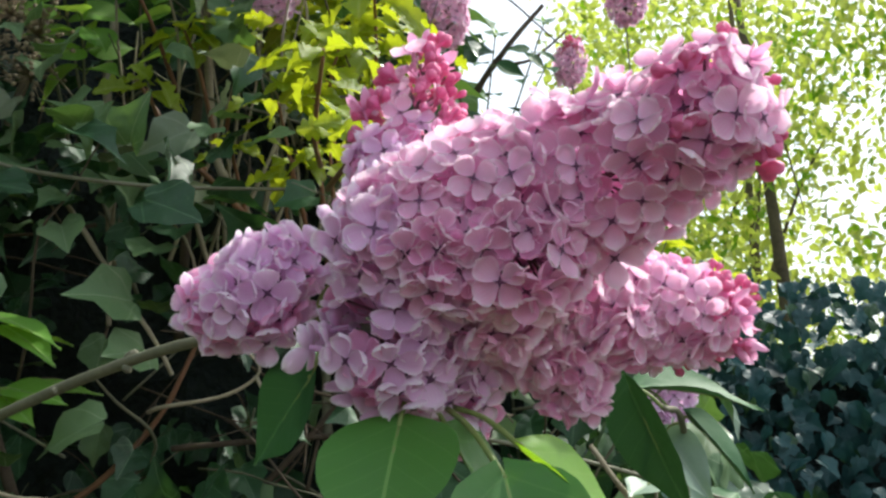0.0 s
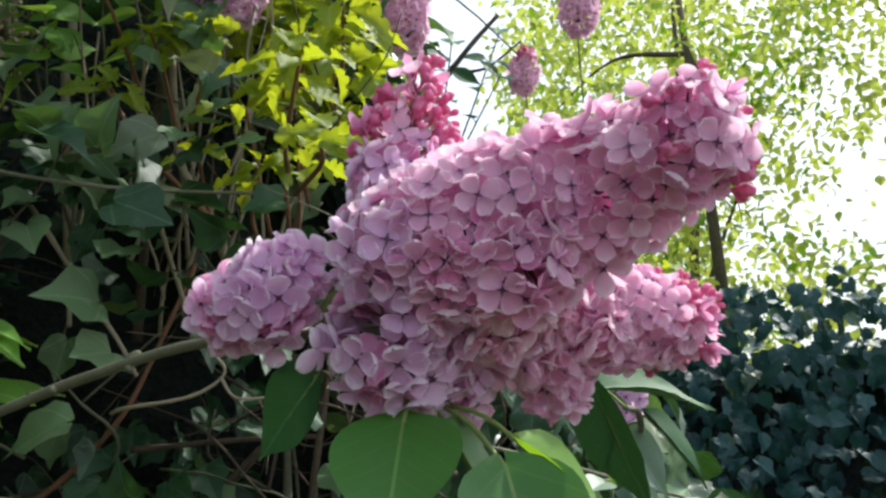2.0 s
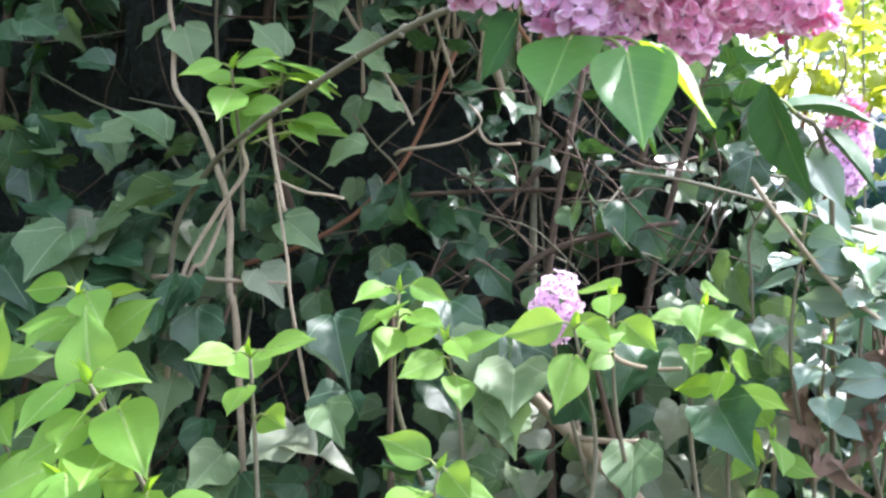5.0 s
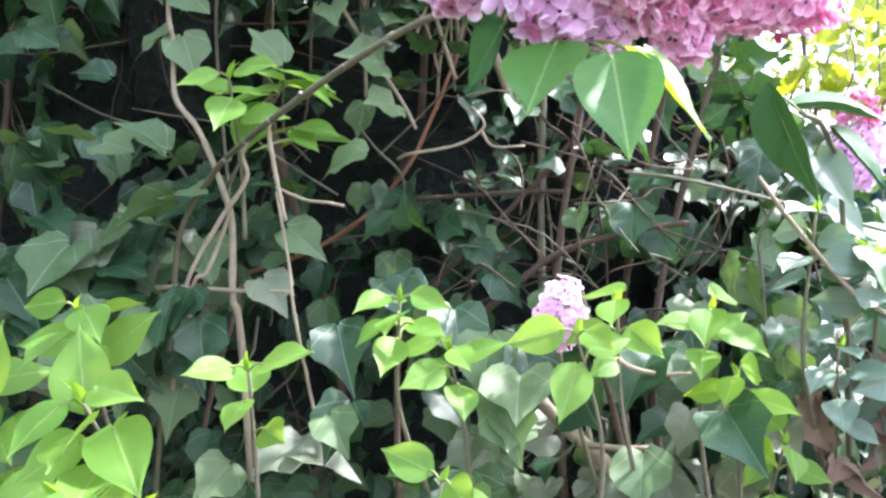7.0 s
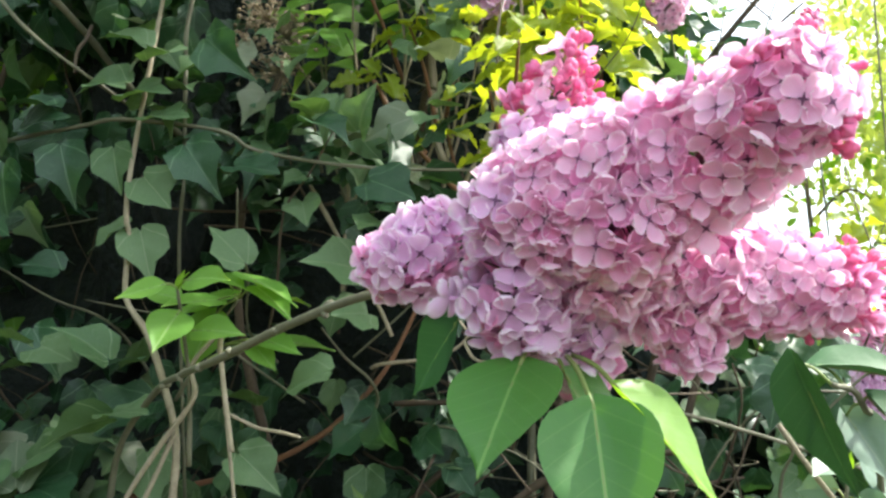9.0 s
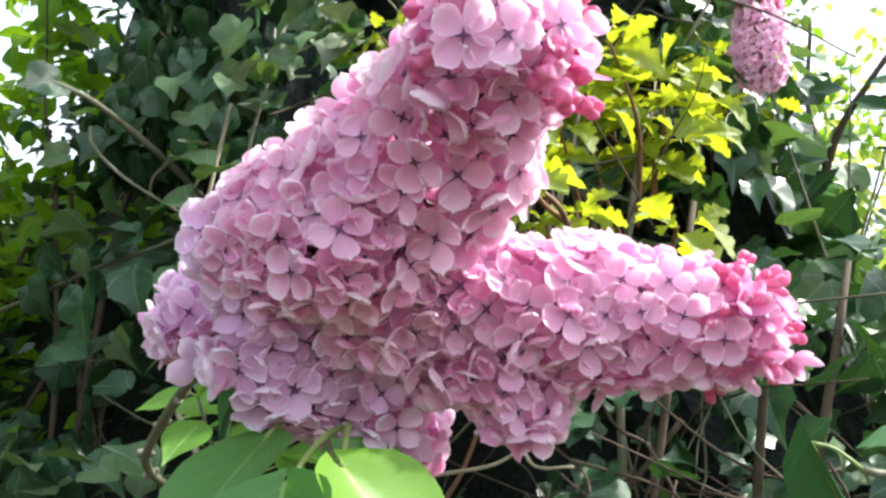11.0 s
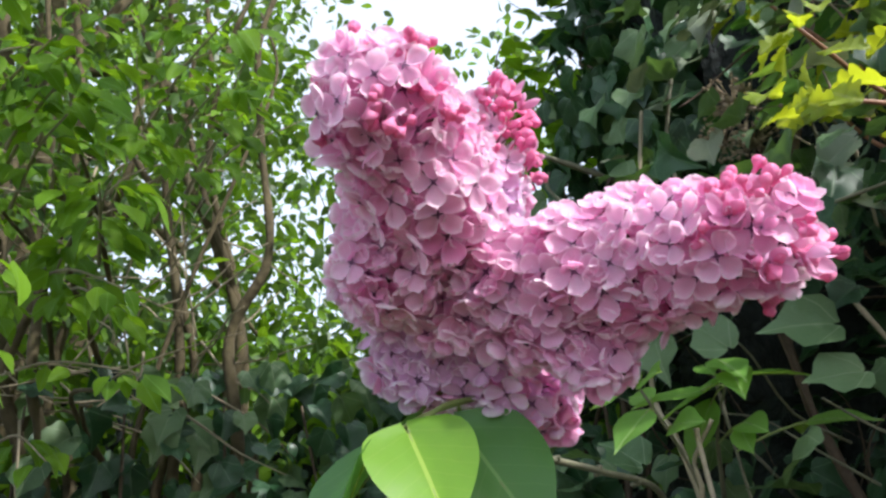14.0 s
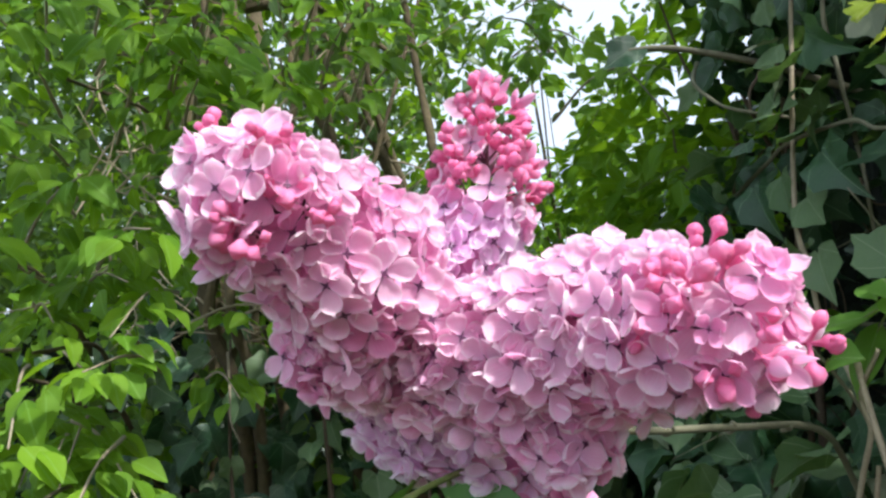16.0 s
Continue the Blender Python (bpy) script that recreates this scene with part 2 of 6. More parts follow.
def part(name, me, parent, label="", m=None):
    ob = new(name, me)
    if m is not None:
        ob.matrix_basis = m
    under(ob, parent)
    return tagged(ob, label)


def curve_through(points, steps=6):
    """A smooth run of points through the given ones."""
    p = [Vector(q) for q in points]
    p = [p[0] * 2 - p[1]] + p + [p[-1] * 2 - p[-2]]
    out = []
    for i in range(1, len(p) - 2):
        a, b, c, d = p[i - 1:i + 3]
        for k in range(steps):
            t = k / steps
            out.append(0.5 * (2 * b + (c - a) * t + (2 * a - 5 * b + 4 * c - d) * t * t + (3 * b - a - 3 * c + d) * t ** 3))
    return out + [p[-2]]


def tube_arrays(points, r0, r1, sides=6, knots=0.0, steps=6, r=None):
    """A tapered, slightly uneven tube."""
    path = curve_through(points, steps) if len(points) > 2 else [Vector(points[0]), (Vector(points[0]) + Vector(points[1])) / 2, Vector(points[1])]
    r = r or rng
    verts, faces, uvs = [], [], []
    n = len(path)
    side = None
    for i, q in enumerate(path):
        way = (path[min(i + 1, n - 1)] - path[max(i - 1, 0)]).normalized()
        side = (side - way * side.dot(way)).normalized() if side and (side - way * side.dot(way)).length > 1e-5 else way.orthogonal().normalized()
        other = way.cross(side)
        rad = (r0 + (r1 - r0) * i / (n - 1)) * (1 + knots * r.uniform(-1, 1))
        for k in range(sides):
            a = 2 * math.pi * k / sides
            verts.append(q + (side * math.cos(a) + other * math.sin(a)) * rad)
            uvs.append((k / sides, i / n))
    for i in range(n - 1):
        for k in range(sides):
            a, b = i * sides + k, i * sides + (k + 1) % sides
            faces.append((a, b, b + sides, a + sides))
    faces.append(tuple(range(sides - 1, -1, -1)))
    faces.append(tuple((n - 1) * sides + k for k in range(sides)))
    return verts, faces, uvs


class Heap:
    """Gathers many small pieces into one mesh."""

    def __init__(self):
        self.v, self.f, self.u, self.n, self.idx = [], [], [], 0, []

    def add(self, arrays, m=None, mat=0):
        v, f, u = arrays
        v = np.asarray([tuple(q) for q in v] if not isinstance(v, np.ndarray) else v, dtype=float)
        if m is not None:
            mm = np.array(m)
            v = v @ mm[:3, :3].T + mm[:3, 3]
        self.v.append(v)
        self.u.append(np.asarray(u, dtype=float))
        n = self.n
        self.f.extend(tuple(i + n for i in q) for q in f)
        self.idx.extend([mat] * len(f))
        self.n += len(v)

    def mesh(self, name, mats):
        return mesh_from(name, np.concatenate(self.v), self.f, np.concatenate(self.u), mats, self.idx)


def frame_at(at, tip, normal, size):
    """A leaf's place: its stalk end at 'at', its tip along 'tip', its face along 'normal'."""
    y = Vector(tip).normalized()
    z = Vector(normal) - y * Vector(normal).dot(y)
    z = z.normalized() if z.length > 1e-4 else y.orthogonal().normalized()
    x = y.cross(z)
    m = Matrix((x, y, z)).transposed().to_4x4() @ Matrix.Diagonal((size, size, size, 1))
    m.translation = Vector(at)
    return m


def strip_leaf(widths, fold=0.15, droop=0.15, wave=0.02, cols=2, heart=0.0, twist=0.0, seed=0):
    """A leaf one unit long from half-widths along its midrib; heart: how far the lobes reach back past the stalk."""
    r = random.Random(seed)
    rows = len(widths)
    verts, uvs, faces = [], [], []
    for i, w in enumerate(widths):
        s = i / (rows - 1)
        for k in range(-cols, cols + 1):
            u = k / cols
            back = -heart * abs(u) ** 1.5 * max(0.0, 1 - s * 2.2)
            x = u * w
            z = -fold * abs(u) * w * -1 - droop * s * s + wave * math.sin(7 * s + 3 * u + seed) * abs(u)
            verts.append((x * (1 - 0.06 * abs(u)) + twist * z * 0.3, s + back, z + r.uniform(-1, 1) * wave * 0.3))
            uvs.append((x, s))
    c = 2 * cols + 1
    for i in range(rows - 1):
        for k in range(2 * cols):
            a = i * c + k
            faces.append((a, a + 1, a + c + 1, a + c))
    return np.array(verts), faces, np.array(uvs)


def round_leaf(spokes, centre=0.35, rings=(0.5,), cup=0.10, droop=0.15, seed=0, wave=0.0):
    """A lobed leaf one unit long, its outline given as (degrees from the tip, reach) on one side."""
    r = random.Random(seed)
    side = list(spokes)
    outline = side + [(360 - a, d) for a, d in reversed(side) if 0 < a < 180]
    verts, uvs, faces = [], [], []

    def put(x, y, q):
        z = cup * abs(x) - droop * y * y + r.uniform(-0.012, 0.012) * q + wave * q * q * math.sin(5 * math.atan2(x, y - centre) + seed)
        verts.append((x, y, z))
        uvs.append((x, y))

    put(0, centre, 0)
    n = len(outline)
    for q in (*rings, 1.0):
        for a, d in outline:
            d = d * (1 + r.uniform(-0.05, 0.05))
            put(math.sin(radians(a)) * d * q, centre + math.cos(radians(a)) * d * q, q)
    for k in range(n):
        faces.append((0, 1 + (k + 1) % n, 1 + k))
    for ring in range(len(rings)):
        for k in range(n):
            a, b = 1 + ring * n + k, 1 + ring * n + (k + 1) % n
            faces.append((a, b, b + n, a + n))
    return np.array(verts), faces, np.array(uvs)


HEART = (0.02, 0.30, 0.40, 0.43, 0.42, 0.38, 0.315, 0.225, 0.13, 0.05, 0.0)
OVATE = (0.01, 0.17, 0.26, 0.30, 0.30, 0.26, 0.19, 0.10, 0.0)
OAK = [0.36 * math.sin(math.pi * min(1.0, (k / 32) ** 1.25)) ** 0.75 * (0.42 + 0.58 * abs(math.sin(math.pi * (4.5 * k / 32 + 0.12))) ** 0.7) + 0.008 for k in range(32)] + [0.0]
IVY_LOBES = ((0, 0.66), (14, 0.50), (30, 0.42), (46, 0.46), (60, 0.53), (76, 0.46), (94, 0.42), (114, 0.45), (130, 0.46), (150, 0.42), (170, 0.37), (180, 0.28))
IVY_PLAIN = ((0, 0.72), (7, 0.58), (20, 0.47), (40, 0.46), (60, 0.51), (82, 0.46), (108, 0.45), (135, 0.45), (158, 0.41), (172, 0.36), (180, 0.27))

heart_kinds = [strip_leaf(HEART, 0.22 + 0.1 * k, 0.10 + 0.09 * k, 0.03, 2, 0.12, 0.0, k) for k in range(4)]
ovate_kinds = [strip_leaf(OVATE, 0.25, 0.12 + 0.1 * k, 0.03, 1, 0.0, 0.0, k) for k in range(3)]
oak_kinds = [strip_leaf(OAK, 0.2 + 0.15 * k, 0.15 + 0.2 * k, 0.05, 2, 0.0, 0.0, k) for k in range(3)]
ivy_kinds = [round_leaf(IVY_LOBES, 0.35, (0.4, 0.75), 0.16 + 0.12 * k, 0.12 + 0.14 * k, k, 0.04) for k in range(4)] + [round_leaf(IVY_PLAIN, 0.36, (0.4, 0.75), 0.18 + 0.14 * k, 0.15 + 0.16 * k, 9 + k, 0.045) for k in range(3)]
ivy_far = [round_leaf(IVY_PLAIN, 0.36, (), 0.12, 0.12, k) for k in range(2)]
ovate_far = [strip_leaf((0.02, 0.26, 0.28, 0.16, 0.0), 0.2, 0.15, 0.02, 1, 0.0, 0.0, k) for k in range(2)]


def spread(way, amount, r):
    return (Vector(way) + Vector((r.gauss(0, 1), r.gauss(0, 1), r.gauss(0, 1))) * amount).normalized()

# ---------------------------------------------------------------- ground and distance


def build_ground():
    bm = bmesh.new()
    bmesh.ops.create_grid(bm, x_segments=60, y_segments=60, size=1.0)
    for v in bm.verts:
        far = max(abs(v.co.x), abs(v.co.y))
        s = 3 + 900 * far ** 6
        v.co.x, v.co.y = v.co.x * s, v.co.y * s
        v.co.z = 0.05 * noise.noise((v.co.x * 0.7, v.co.y * 0.7, 0)) if far < 0.8 else 0.0
    me = bpy.data.meshes.new("ground")
    bm.to_mesh(me)
    bm.free()
    me.materials.append(SOIL)
    tagged(new("ground", me), "dark bare garden soil under the hedges", "ground", kind="structure")


build_ground()

# ---------------------------------------------------------------- lilac flowers


def floret_arrays(bends, cup=0.0012, petals=4, seed=0):
    """An open lilac floret facing +z: four rounded, hollowed petals on a narrow tube."""
    r = random.Random(seed)
    verts, faces, uvs = [], [], []
    rows = ((0.0, 0.14), (0.12, 0.36), (0.28, 0.70), (0.46, 0.95), (0.64, 1.02), (0.79, 0.92), (0.90, 0.68), (0.97, 0.40), (1.0, 0.14))
    cols = (-1, -0.84, -0.45, 0, 0.45, 0.84, 1)
    turn0 = r.uniform(-0.15, 0.15)
    for k in range(petals):
        a = 2 * math.pi * k / 4 + turn0 + r.uniform(-0.16, 0.16)
        long, wide = 0.0095 * r.uniform(0.90, 1.06), 0.0042 * r.uniform(0.88, 1.08)
        bend, tip, tilt = bends[k % len(bends)], r.uniform(0.0, 0.0012), r.uniform(-0.12, 0.12)
        n0 = len(verts)
        for s, w in rows:
            for c in cols:
                along = 0.0006 + long * (s - 0.10 * c * c * s ** 3)
                across = c * w * wide
                rim = max(abs(c) ** 6 * (0.25 + s), s ** 10)
                z = bend * along * s + cup * rim + tip * s ** 6 + tilt * across - 0.0005 * math.sin(math.pi * min(1, s * 1.05)) * (1 - c * c) + 0.00022 * math.sin(9 * c + 4 * s + 5 * k + seed) * s
                ca, sa = math.cos(a), math.sin(a)
                verts.append((along * ca - across * sa, along * sa + across * ca, z))
                uvs.append((c, 0.03 + 0.97 * s))
        for i in range(len(rows) - 1):
            for c in range(6):
                q = n0 + i * 7 + c
                faces.append((q, q + 1, q + 8, q + 7))
    n0 = len(verts)                                     # dark four-pointed star: throat, with shade between petal bases in its colour
    for k in range(8):
        a = turn0 + math.pi * (k + 1) / 4
        d = 0.0025 if k % 2 == 0 else 0.00075
        verts.append((d * math.cos(a), d * math.sin(a), 0.0008))
        uvs.append((0.0, 0.0))
    faces.append(tuple(range(n0, n0 + 8)))
    tube = tube_arrays([(0, 0, 0.0002), (0.0003, 0, -0.004), (0.0002, 0.0003, -0.0085)], 0.0010, 0.0008, 6, steps=2, r=r)
    n0 = len(verts)
    verts += [tuple(v) for v in tube[0]]
    uvs += [(0.2, 0.5)] * len(tube[0])
    faces += [tuple(i + n0 for i in q) for q in tube[1][:-2]]
    return verts, faces, uvs


def bud_arrays(size=1.0, seed=0):
    """A closed bud on its tube, grooved by the four folded petals, pointing along +z."""
    r = random.Random(seed)
    verts, faces, uvs = [], [], []
    rings = ((-0.0075, 0.0007), (-0.002, 0.0009), (0.0, 0.0014), (0.0015, 0.0027), (0.0035, 0.0031), (0.0052, 0.0024), (0.0064, 0.0012), (0.0068, 0.0002))
    for z, rad in rings:
        for k in range(12):
            a = 2 * math.pi * k / 12
            q = rad * (1 + 0.22 * math.cos(4 * a) * (z > 0)) * size
            verts.append((q * math.cos(a), q * math.sin(a), z * size))
            uvs.append((0.25 * math.cos(4 * a), 0.35 + 50 * max(0, z)))
    for i in range(len(rings) - 1):
        for k in range(12):
            a, b = i * 12 + k, i * 12 + (k + 1) % 12
            faces.append((a, b, b + 12, a + 12))
    return verts, faces, uvs


def half_open_arrays(seed=0):
    """A floret just opening: four petals standing up round the middle."""
    return floret_arrays((1.1, 0.8, 1.4, 0.9), 0.0016, 4, seed)


FLORET_BENDS = ((0.02, 0.06, -0.04, 0.08), (0.10, 0.0, 0.14, 0.05), (-0.14, -0.05, -0.18, 0.0), (0.18, -0.08, 0.05, 0.22), (0.05, 0.40, 0.0, 0.10), (-0.12, 0.06, -0.25, 0.0), (0.15, 0.20, 0.22, 0.12))


def flower_meshes(tag, mat):
    return [mesh_from("floret_" + tag, *floret_arrays(b, 0.0011 + 0.0006 * (k % 3), 4, k), mat) for k, b in enumerate(FLORET_BENDS)]


FLORETS_LAVENDER = flower_meshes("lavender", PETAL_LAVENDER)
FLORETS_PINK = flower_meshes("pink", PETAL_PINK)
FLORETS_DEEP = flower_meshes("deep", PETAL_DEEP)
BUDS = [mesh_from("bud", *bud_arrays(1.0 + 0.12 * k, k), BUD_PINK) for k in range(3)]
OPENING = [mesh_from("opening_bud", *half_open_arrays(20 + k), PETAL_DEEP) for k in range(2)]

# The flower heads of the main truss: axis from base to tip, radii along it.
HEADS = {
    "upper": dict(path=[(0.0308, 0.3074, 1.5411), (0.0774, 0.3015, 1.5513), (0.1095, 0.2792, 1.5647)], radii=(0.0250, 0.0250, 0.0180), open=FLORETS_PINK, buds=0.95, share=0.20),
    "front": dict(path=[(0.0572, 0.3355, 1.5225), (0.0979, 0.3773, 1.5213), (0.1342, 0.3923, 1.5194)], radii=(0.0186, 0.0232, 0.0158), open=FLORETS_PINK, buds=0.90, share=0.32),
    "top": dict(path=[(0.0100, 0.3316, 1.5371), (0.0148, 0.3373, 1.5557), (0.0172, 0.3515, 1.5862), (0.0235, 0.3535, 1.6145)], radii=(0.0165, 0.0182, 0.0165, 0.0060), open=FLORETS_LAVENDER, buds=0.60),
    "side": dict(path=[(-0.0285, 0.3299, 1.5340), (-0.0360, 0.3276, 1.5230), (-0.0491, 0.3337, 1.5217)], radii=(0.0095, 0.0145, 0.0100), open=FLORETS_LAVENDER, buds=2.0),
    "low": dict(path=[(0.0239, 0.3249, 1.5218), (0.0075, 0.3161, 1.5062), (0.0287, 0.3469, 1.4927), (0.0306, 0.3631, 1.4810)], radii=(0.0245, 0.0202, 0.0138, 0.0080), open=FLORETS_LAVENDER, buds=1.1),
    "breast": dict(path=[(0.0160, 0.3006, 1.5370), (0.0325, 0.3000, 1.5321), (0.0577, 0.2940, 1.5282)], radii=(0.0176, 0.0190, 0.0158), open=FLORETS_PINK, buds=2.0),
    "inner": dict(path=[(0.0467, 0.3258, 1.5207), (0.0560, 0.3436, 1.5136)], radii=(0.0195, 0.0165), open=FLORETS_PINK, buds=2.0),
    "hanging": dict(path=[(0.0651, 0.3456, 1.5089), (0.0756, 0.3632, 1.4925)], radii=(0.0119, 0.0094), open=FLORETS_PINK, buds=2.0),
}


def head_shape(path, radii, n=24):
    """Points and radii evenly along a head's axis."""
    line = [Vector(p) for p in path]
    lens = [0.0]
    for a, b in zip(line, line[1:]):
        lens.append(lens[-1] + (b - a).length)
    out = []
    for i in range(n + 1):
        d = lens[-1] * i / n
        k = max(j for j in range(len(line) - 1) if lens[j] <= d + 1e-9)
        t = (d - lens[k]) / (lens[k + 1] - lens[k])
        out.append((line[k].lerp(line[k + 1], t), radii[k] + (radii[k + 1] - radii[k]) * t))
    return out


def inside(p, shape, slack):
    return any((p - c).length < r - slack for c, r in shape)


def flower_spots(key, heads, gap, r, tries=4200, shrink=1.0):
    """Places and facings spread over the outside of one head, clear of the other heads."""
    shape = head_shape(heads[key]["path"], [q * shrink for q in heads[key]["radii"]])
    others = [head_shape(h["path"], h["radii"]) for k, h in heads.items() if k != key]
    spots = []
    n = len(shape) - 1
    for _ in range(tries):
        i = r.randrange(-4, n + 9)
        j = min(max(i, 0), n)
        c, rad = shape[j]
        way = (shape[min(j + 1, n)][0] - shape[max(j - 1, 0)][0]).normalized()
        v = spread((0, 0, 0.0001), 1.0, r)
        if 0 < i < n:
            v = (v - way * v.dot(way)).normalized()
        elif i >= n and v.dot(way) < 0 or i <= 0 and v.dot(way) > 0:
            v = -v
        p = c + v * (rad * r.uniform(0.93, 1.02) + 0.0048 * r.random() ** 3)
        near = gap * r.uniform(0.80, 1.10) * ((0.92 if "share" in heads[key] else 0.70) if i / n > heads[key]["buds"] else 1.0)
        if any((p - q).length < near for q, *_ in spots) or any(inside(p, o, 0.004) for o in others) or inside(p, shape, 0.006):
            continue
        spots.append((p, v, way, min(max(i, 0), n) / n if i < n else 1.0))
    return spots


def lilac_head(parent, key, heads, gap=0.0118, seed=0, label="", scale=1.0, inner_layer=True):
    """One flower head: an axis with stalks, open florets outside, buds towards the tip."""
    r = random.Random(seed)
    h = heads[key]
    spots = flower_spots(key, heads, gap, r)
    axis = [Vector(p) for p in h["path"]]
    heap = Heap()
    heap.add(tube_arrays(axis, 0.0016 * scale, 0.0007 * scale, 6, 0.05, r=r))
    shape = head_shape(h["path"], h["radii"])
    for p, v, way, s in spots:
        foot = min((c for c, _ in shape), key=lambda c: (c + way * 0.007 - p).length)
        heap.add(tube_arrays([foot, p - v * 0.004], 0.0006 * scale, 0.0005 * scale, 4, steps=1, r=r))
    head = part("flower_head", heap.mesh("flower_head_axis", PURPLE_STALK), parent, label)
    for p, v, way, s in spots:
        if s > h["buds"] and r.random() < h.get("share", 0.8):
            tuft = spread(v + way * 0.9, 0.25, r)
            for k in range(r.choice((3, 4, 5, 5))):
                face = spread(tuft, 0.55, r)
                q = p + face * r.uniform(0.002, 0.006)
                m = frame_at(q, face.orthogonal(), face, r.uniform(0.44, 0.66) * scale) @ Matrix.Rotation(r.uniform(0, 6.28), 4, "Z")
                part("bud", r.choice(BUDS), head, m=m)
            if r.random() < 0.2:
                m = frame_at(p + tuft * 0.003, tuft.orthogonal(), tuft, r.uniform(0.55, 0.7) * scale)
                part("opening_bud", r.choice(OPENING), head, m=m)
            continue
        face = spread(v + way * (0.10 + 0.25 * s), 0.27, r)
        m = frame_at(p, face.orthogonal(), face, r.uniform(0.78, 1.08) * (1.04 - 0.14 * s) * scale) @ Matrix.Rotation(r.uniform(0, 6.28), 4, "Z")
        if s > h["buds"] and "share" in h and r.random() < 0.30:
            part("opening_bud", r.choice(OPENING), head, m=m @ Matrix.Diagonal((0.46, 0.46, 0.55, 1)))
            continue
        pale = p.x + 0.4 * (p.z - 1.53) + r.gauss(0, 0.012) < 0.022       # florets towards low x, paler and bluer
        part("floret", r.choice(FLORETS_PINK if s > h["buds"] else FLORETS_LAVENDER if pale else h["open"]), head, m=m)
    if inner_layer:
        for p, v, way, s in flower_spots(key, heads, gap * 0.82, r, shrink=0.80):
            if s > h["buds"] and "share" not in h:
                continue
            q = p + spread(v, 1.0, r) * 0.001
            m = frame_at(q, v.orthogonal(), spread(v, 0.22, r), r.uniform(0.9, 1.05) * scale) @ Matrix.Rotation(r.uniform(0, 6.28), 4, "Z")
            # deeper-coloured copies put the shade between the florets into colour
            part("floret", r.choice(FLORETS_DEEP if r.random() < 0.5 else h["open"]), head, m=m)
    return head


# ---------------------------------------------------------------- the flowering branch
STEM = [(-0.555, 0.80, 0.02), (-0.575, 0.80, 0.55), (-0.56, 0.79, 1.05), (-0.515, 0.755, 1.33), (-0.485, 0.726, 1.414), (-0.405, 0.664, 1.468), (-0.300, 0.550, 1.480),
        (-0.204, 0.450, 1.487), (-0.127, 0.395, 1.503), (-0.064, 0.357, 1.513), (-0.005, 0.335, 1.512), (0.030, 0.325, 1.513)]
branch = thing("lilac_branch", STEM[0], "flowering lilac branch with dense pink-mauve flower heads and heart-shaped green leaves", "lilac")
part("stem", mesh_from("branch_stem", *tube_arrays(STEM, 0.0042, 0.0017, 9, 0.05), LILAC_BARK), branch, "grey-brown woody stem with small bud scars")


def stem_knots(parent, points, mat, size=0.0035, r=rng):
    """Bud scars: small pointed lumps in pairs along a stem."""
    line = curve_through(points, 5)
    for i in range(2, len(line) - 1, 3):
        way = (line[i + 1] - line[i - 1]).normalized()
        out = way.orthogonal().normalized()
        out = Matrix.Rotation(r.uniform(0, 6.28), 3, way) @ out
        for sgn in (1, -1):
            bm = bmesh.new()
            bmesh.ops.create_icosphere(bm, subdivisions=2, radius=size * r.uniform(0.7, 1.1))
            for v in bm.verts:
                v.co.z *= 1.6
                v.co.x *= 1 - 0.25 * v.co.z / size
            me = bpy.data.meshes.new("bud_scar")
            bm.to_mesh(me)
            bm.free()
            me.materials.append(mat)
            part("bud_scar", me, parent, m=frame_at(line[i] + out * sgn * size * 0.8, way.cross(out), (way + out * sgn).normalized(), 1.0))


stem_knots(branch, STEM[5:10], LILAC_BARK, 0.0028)
for side_path in ([(0.01, 0.331, 1.512), (0.012, 0.334, 1.525), (0.010, 0.335, 1.536)], [(0.02, 0.327, 1.513), (0.03, 0.318, 1.53), (0.034, 0.316, 1.54)],
                  [(0.03, 0.325, 1.513), (0.05, 0.333, 1.508), (0.060, 0.338, 1.51)], [(-0.02, 0.34, 1.511), (-0.012, 0.333, 1.525), (-0.004, 0.331, 1.530)]):
    part("side_stem", mesh_from("side_stem", *tube_arrays(side_path, 0.0024, 0.0018, 7), GREEN_STALK), branch)

HEAD_LABELS = {"upper": "long pink flower head with dark pink buds at its tip", "front": "rounded pink flower head with a fringe of buds", "top": "upright mauve flower head ending in closed deep pink buds",
               "side": "short pale mauve flower head of open florets", "low": "hanging pale mauve florets at the base of the truss", "breast": "pink florets bulging out under the long head", "inner": "dense pink florets between the heads", "hanging": "small pink lobe hanging under the rounded head"}
for i, key in enumerate(HEADS):
    lilac_head(branch, key, HEADS, 0.0116, 11 + i, HEAD_LABELS[key])


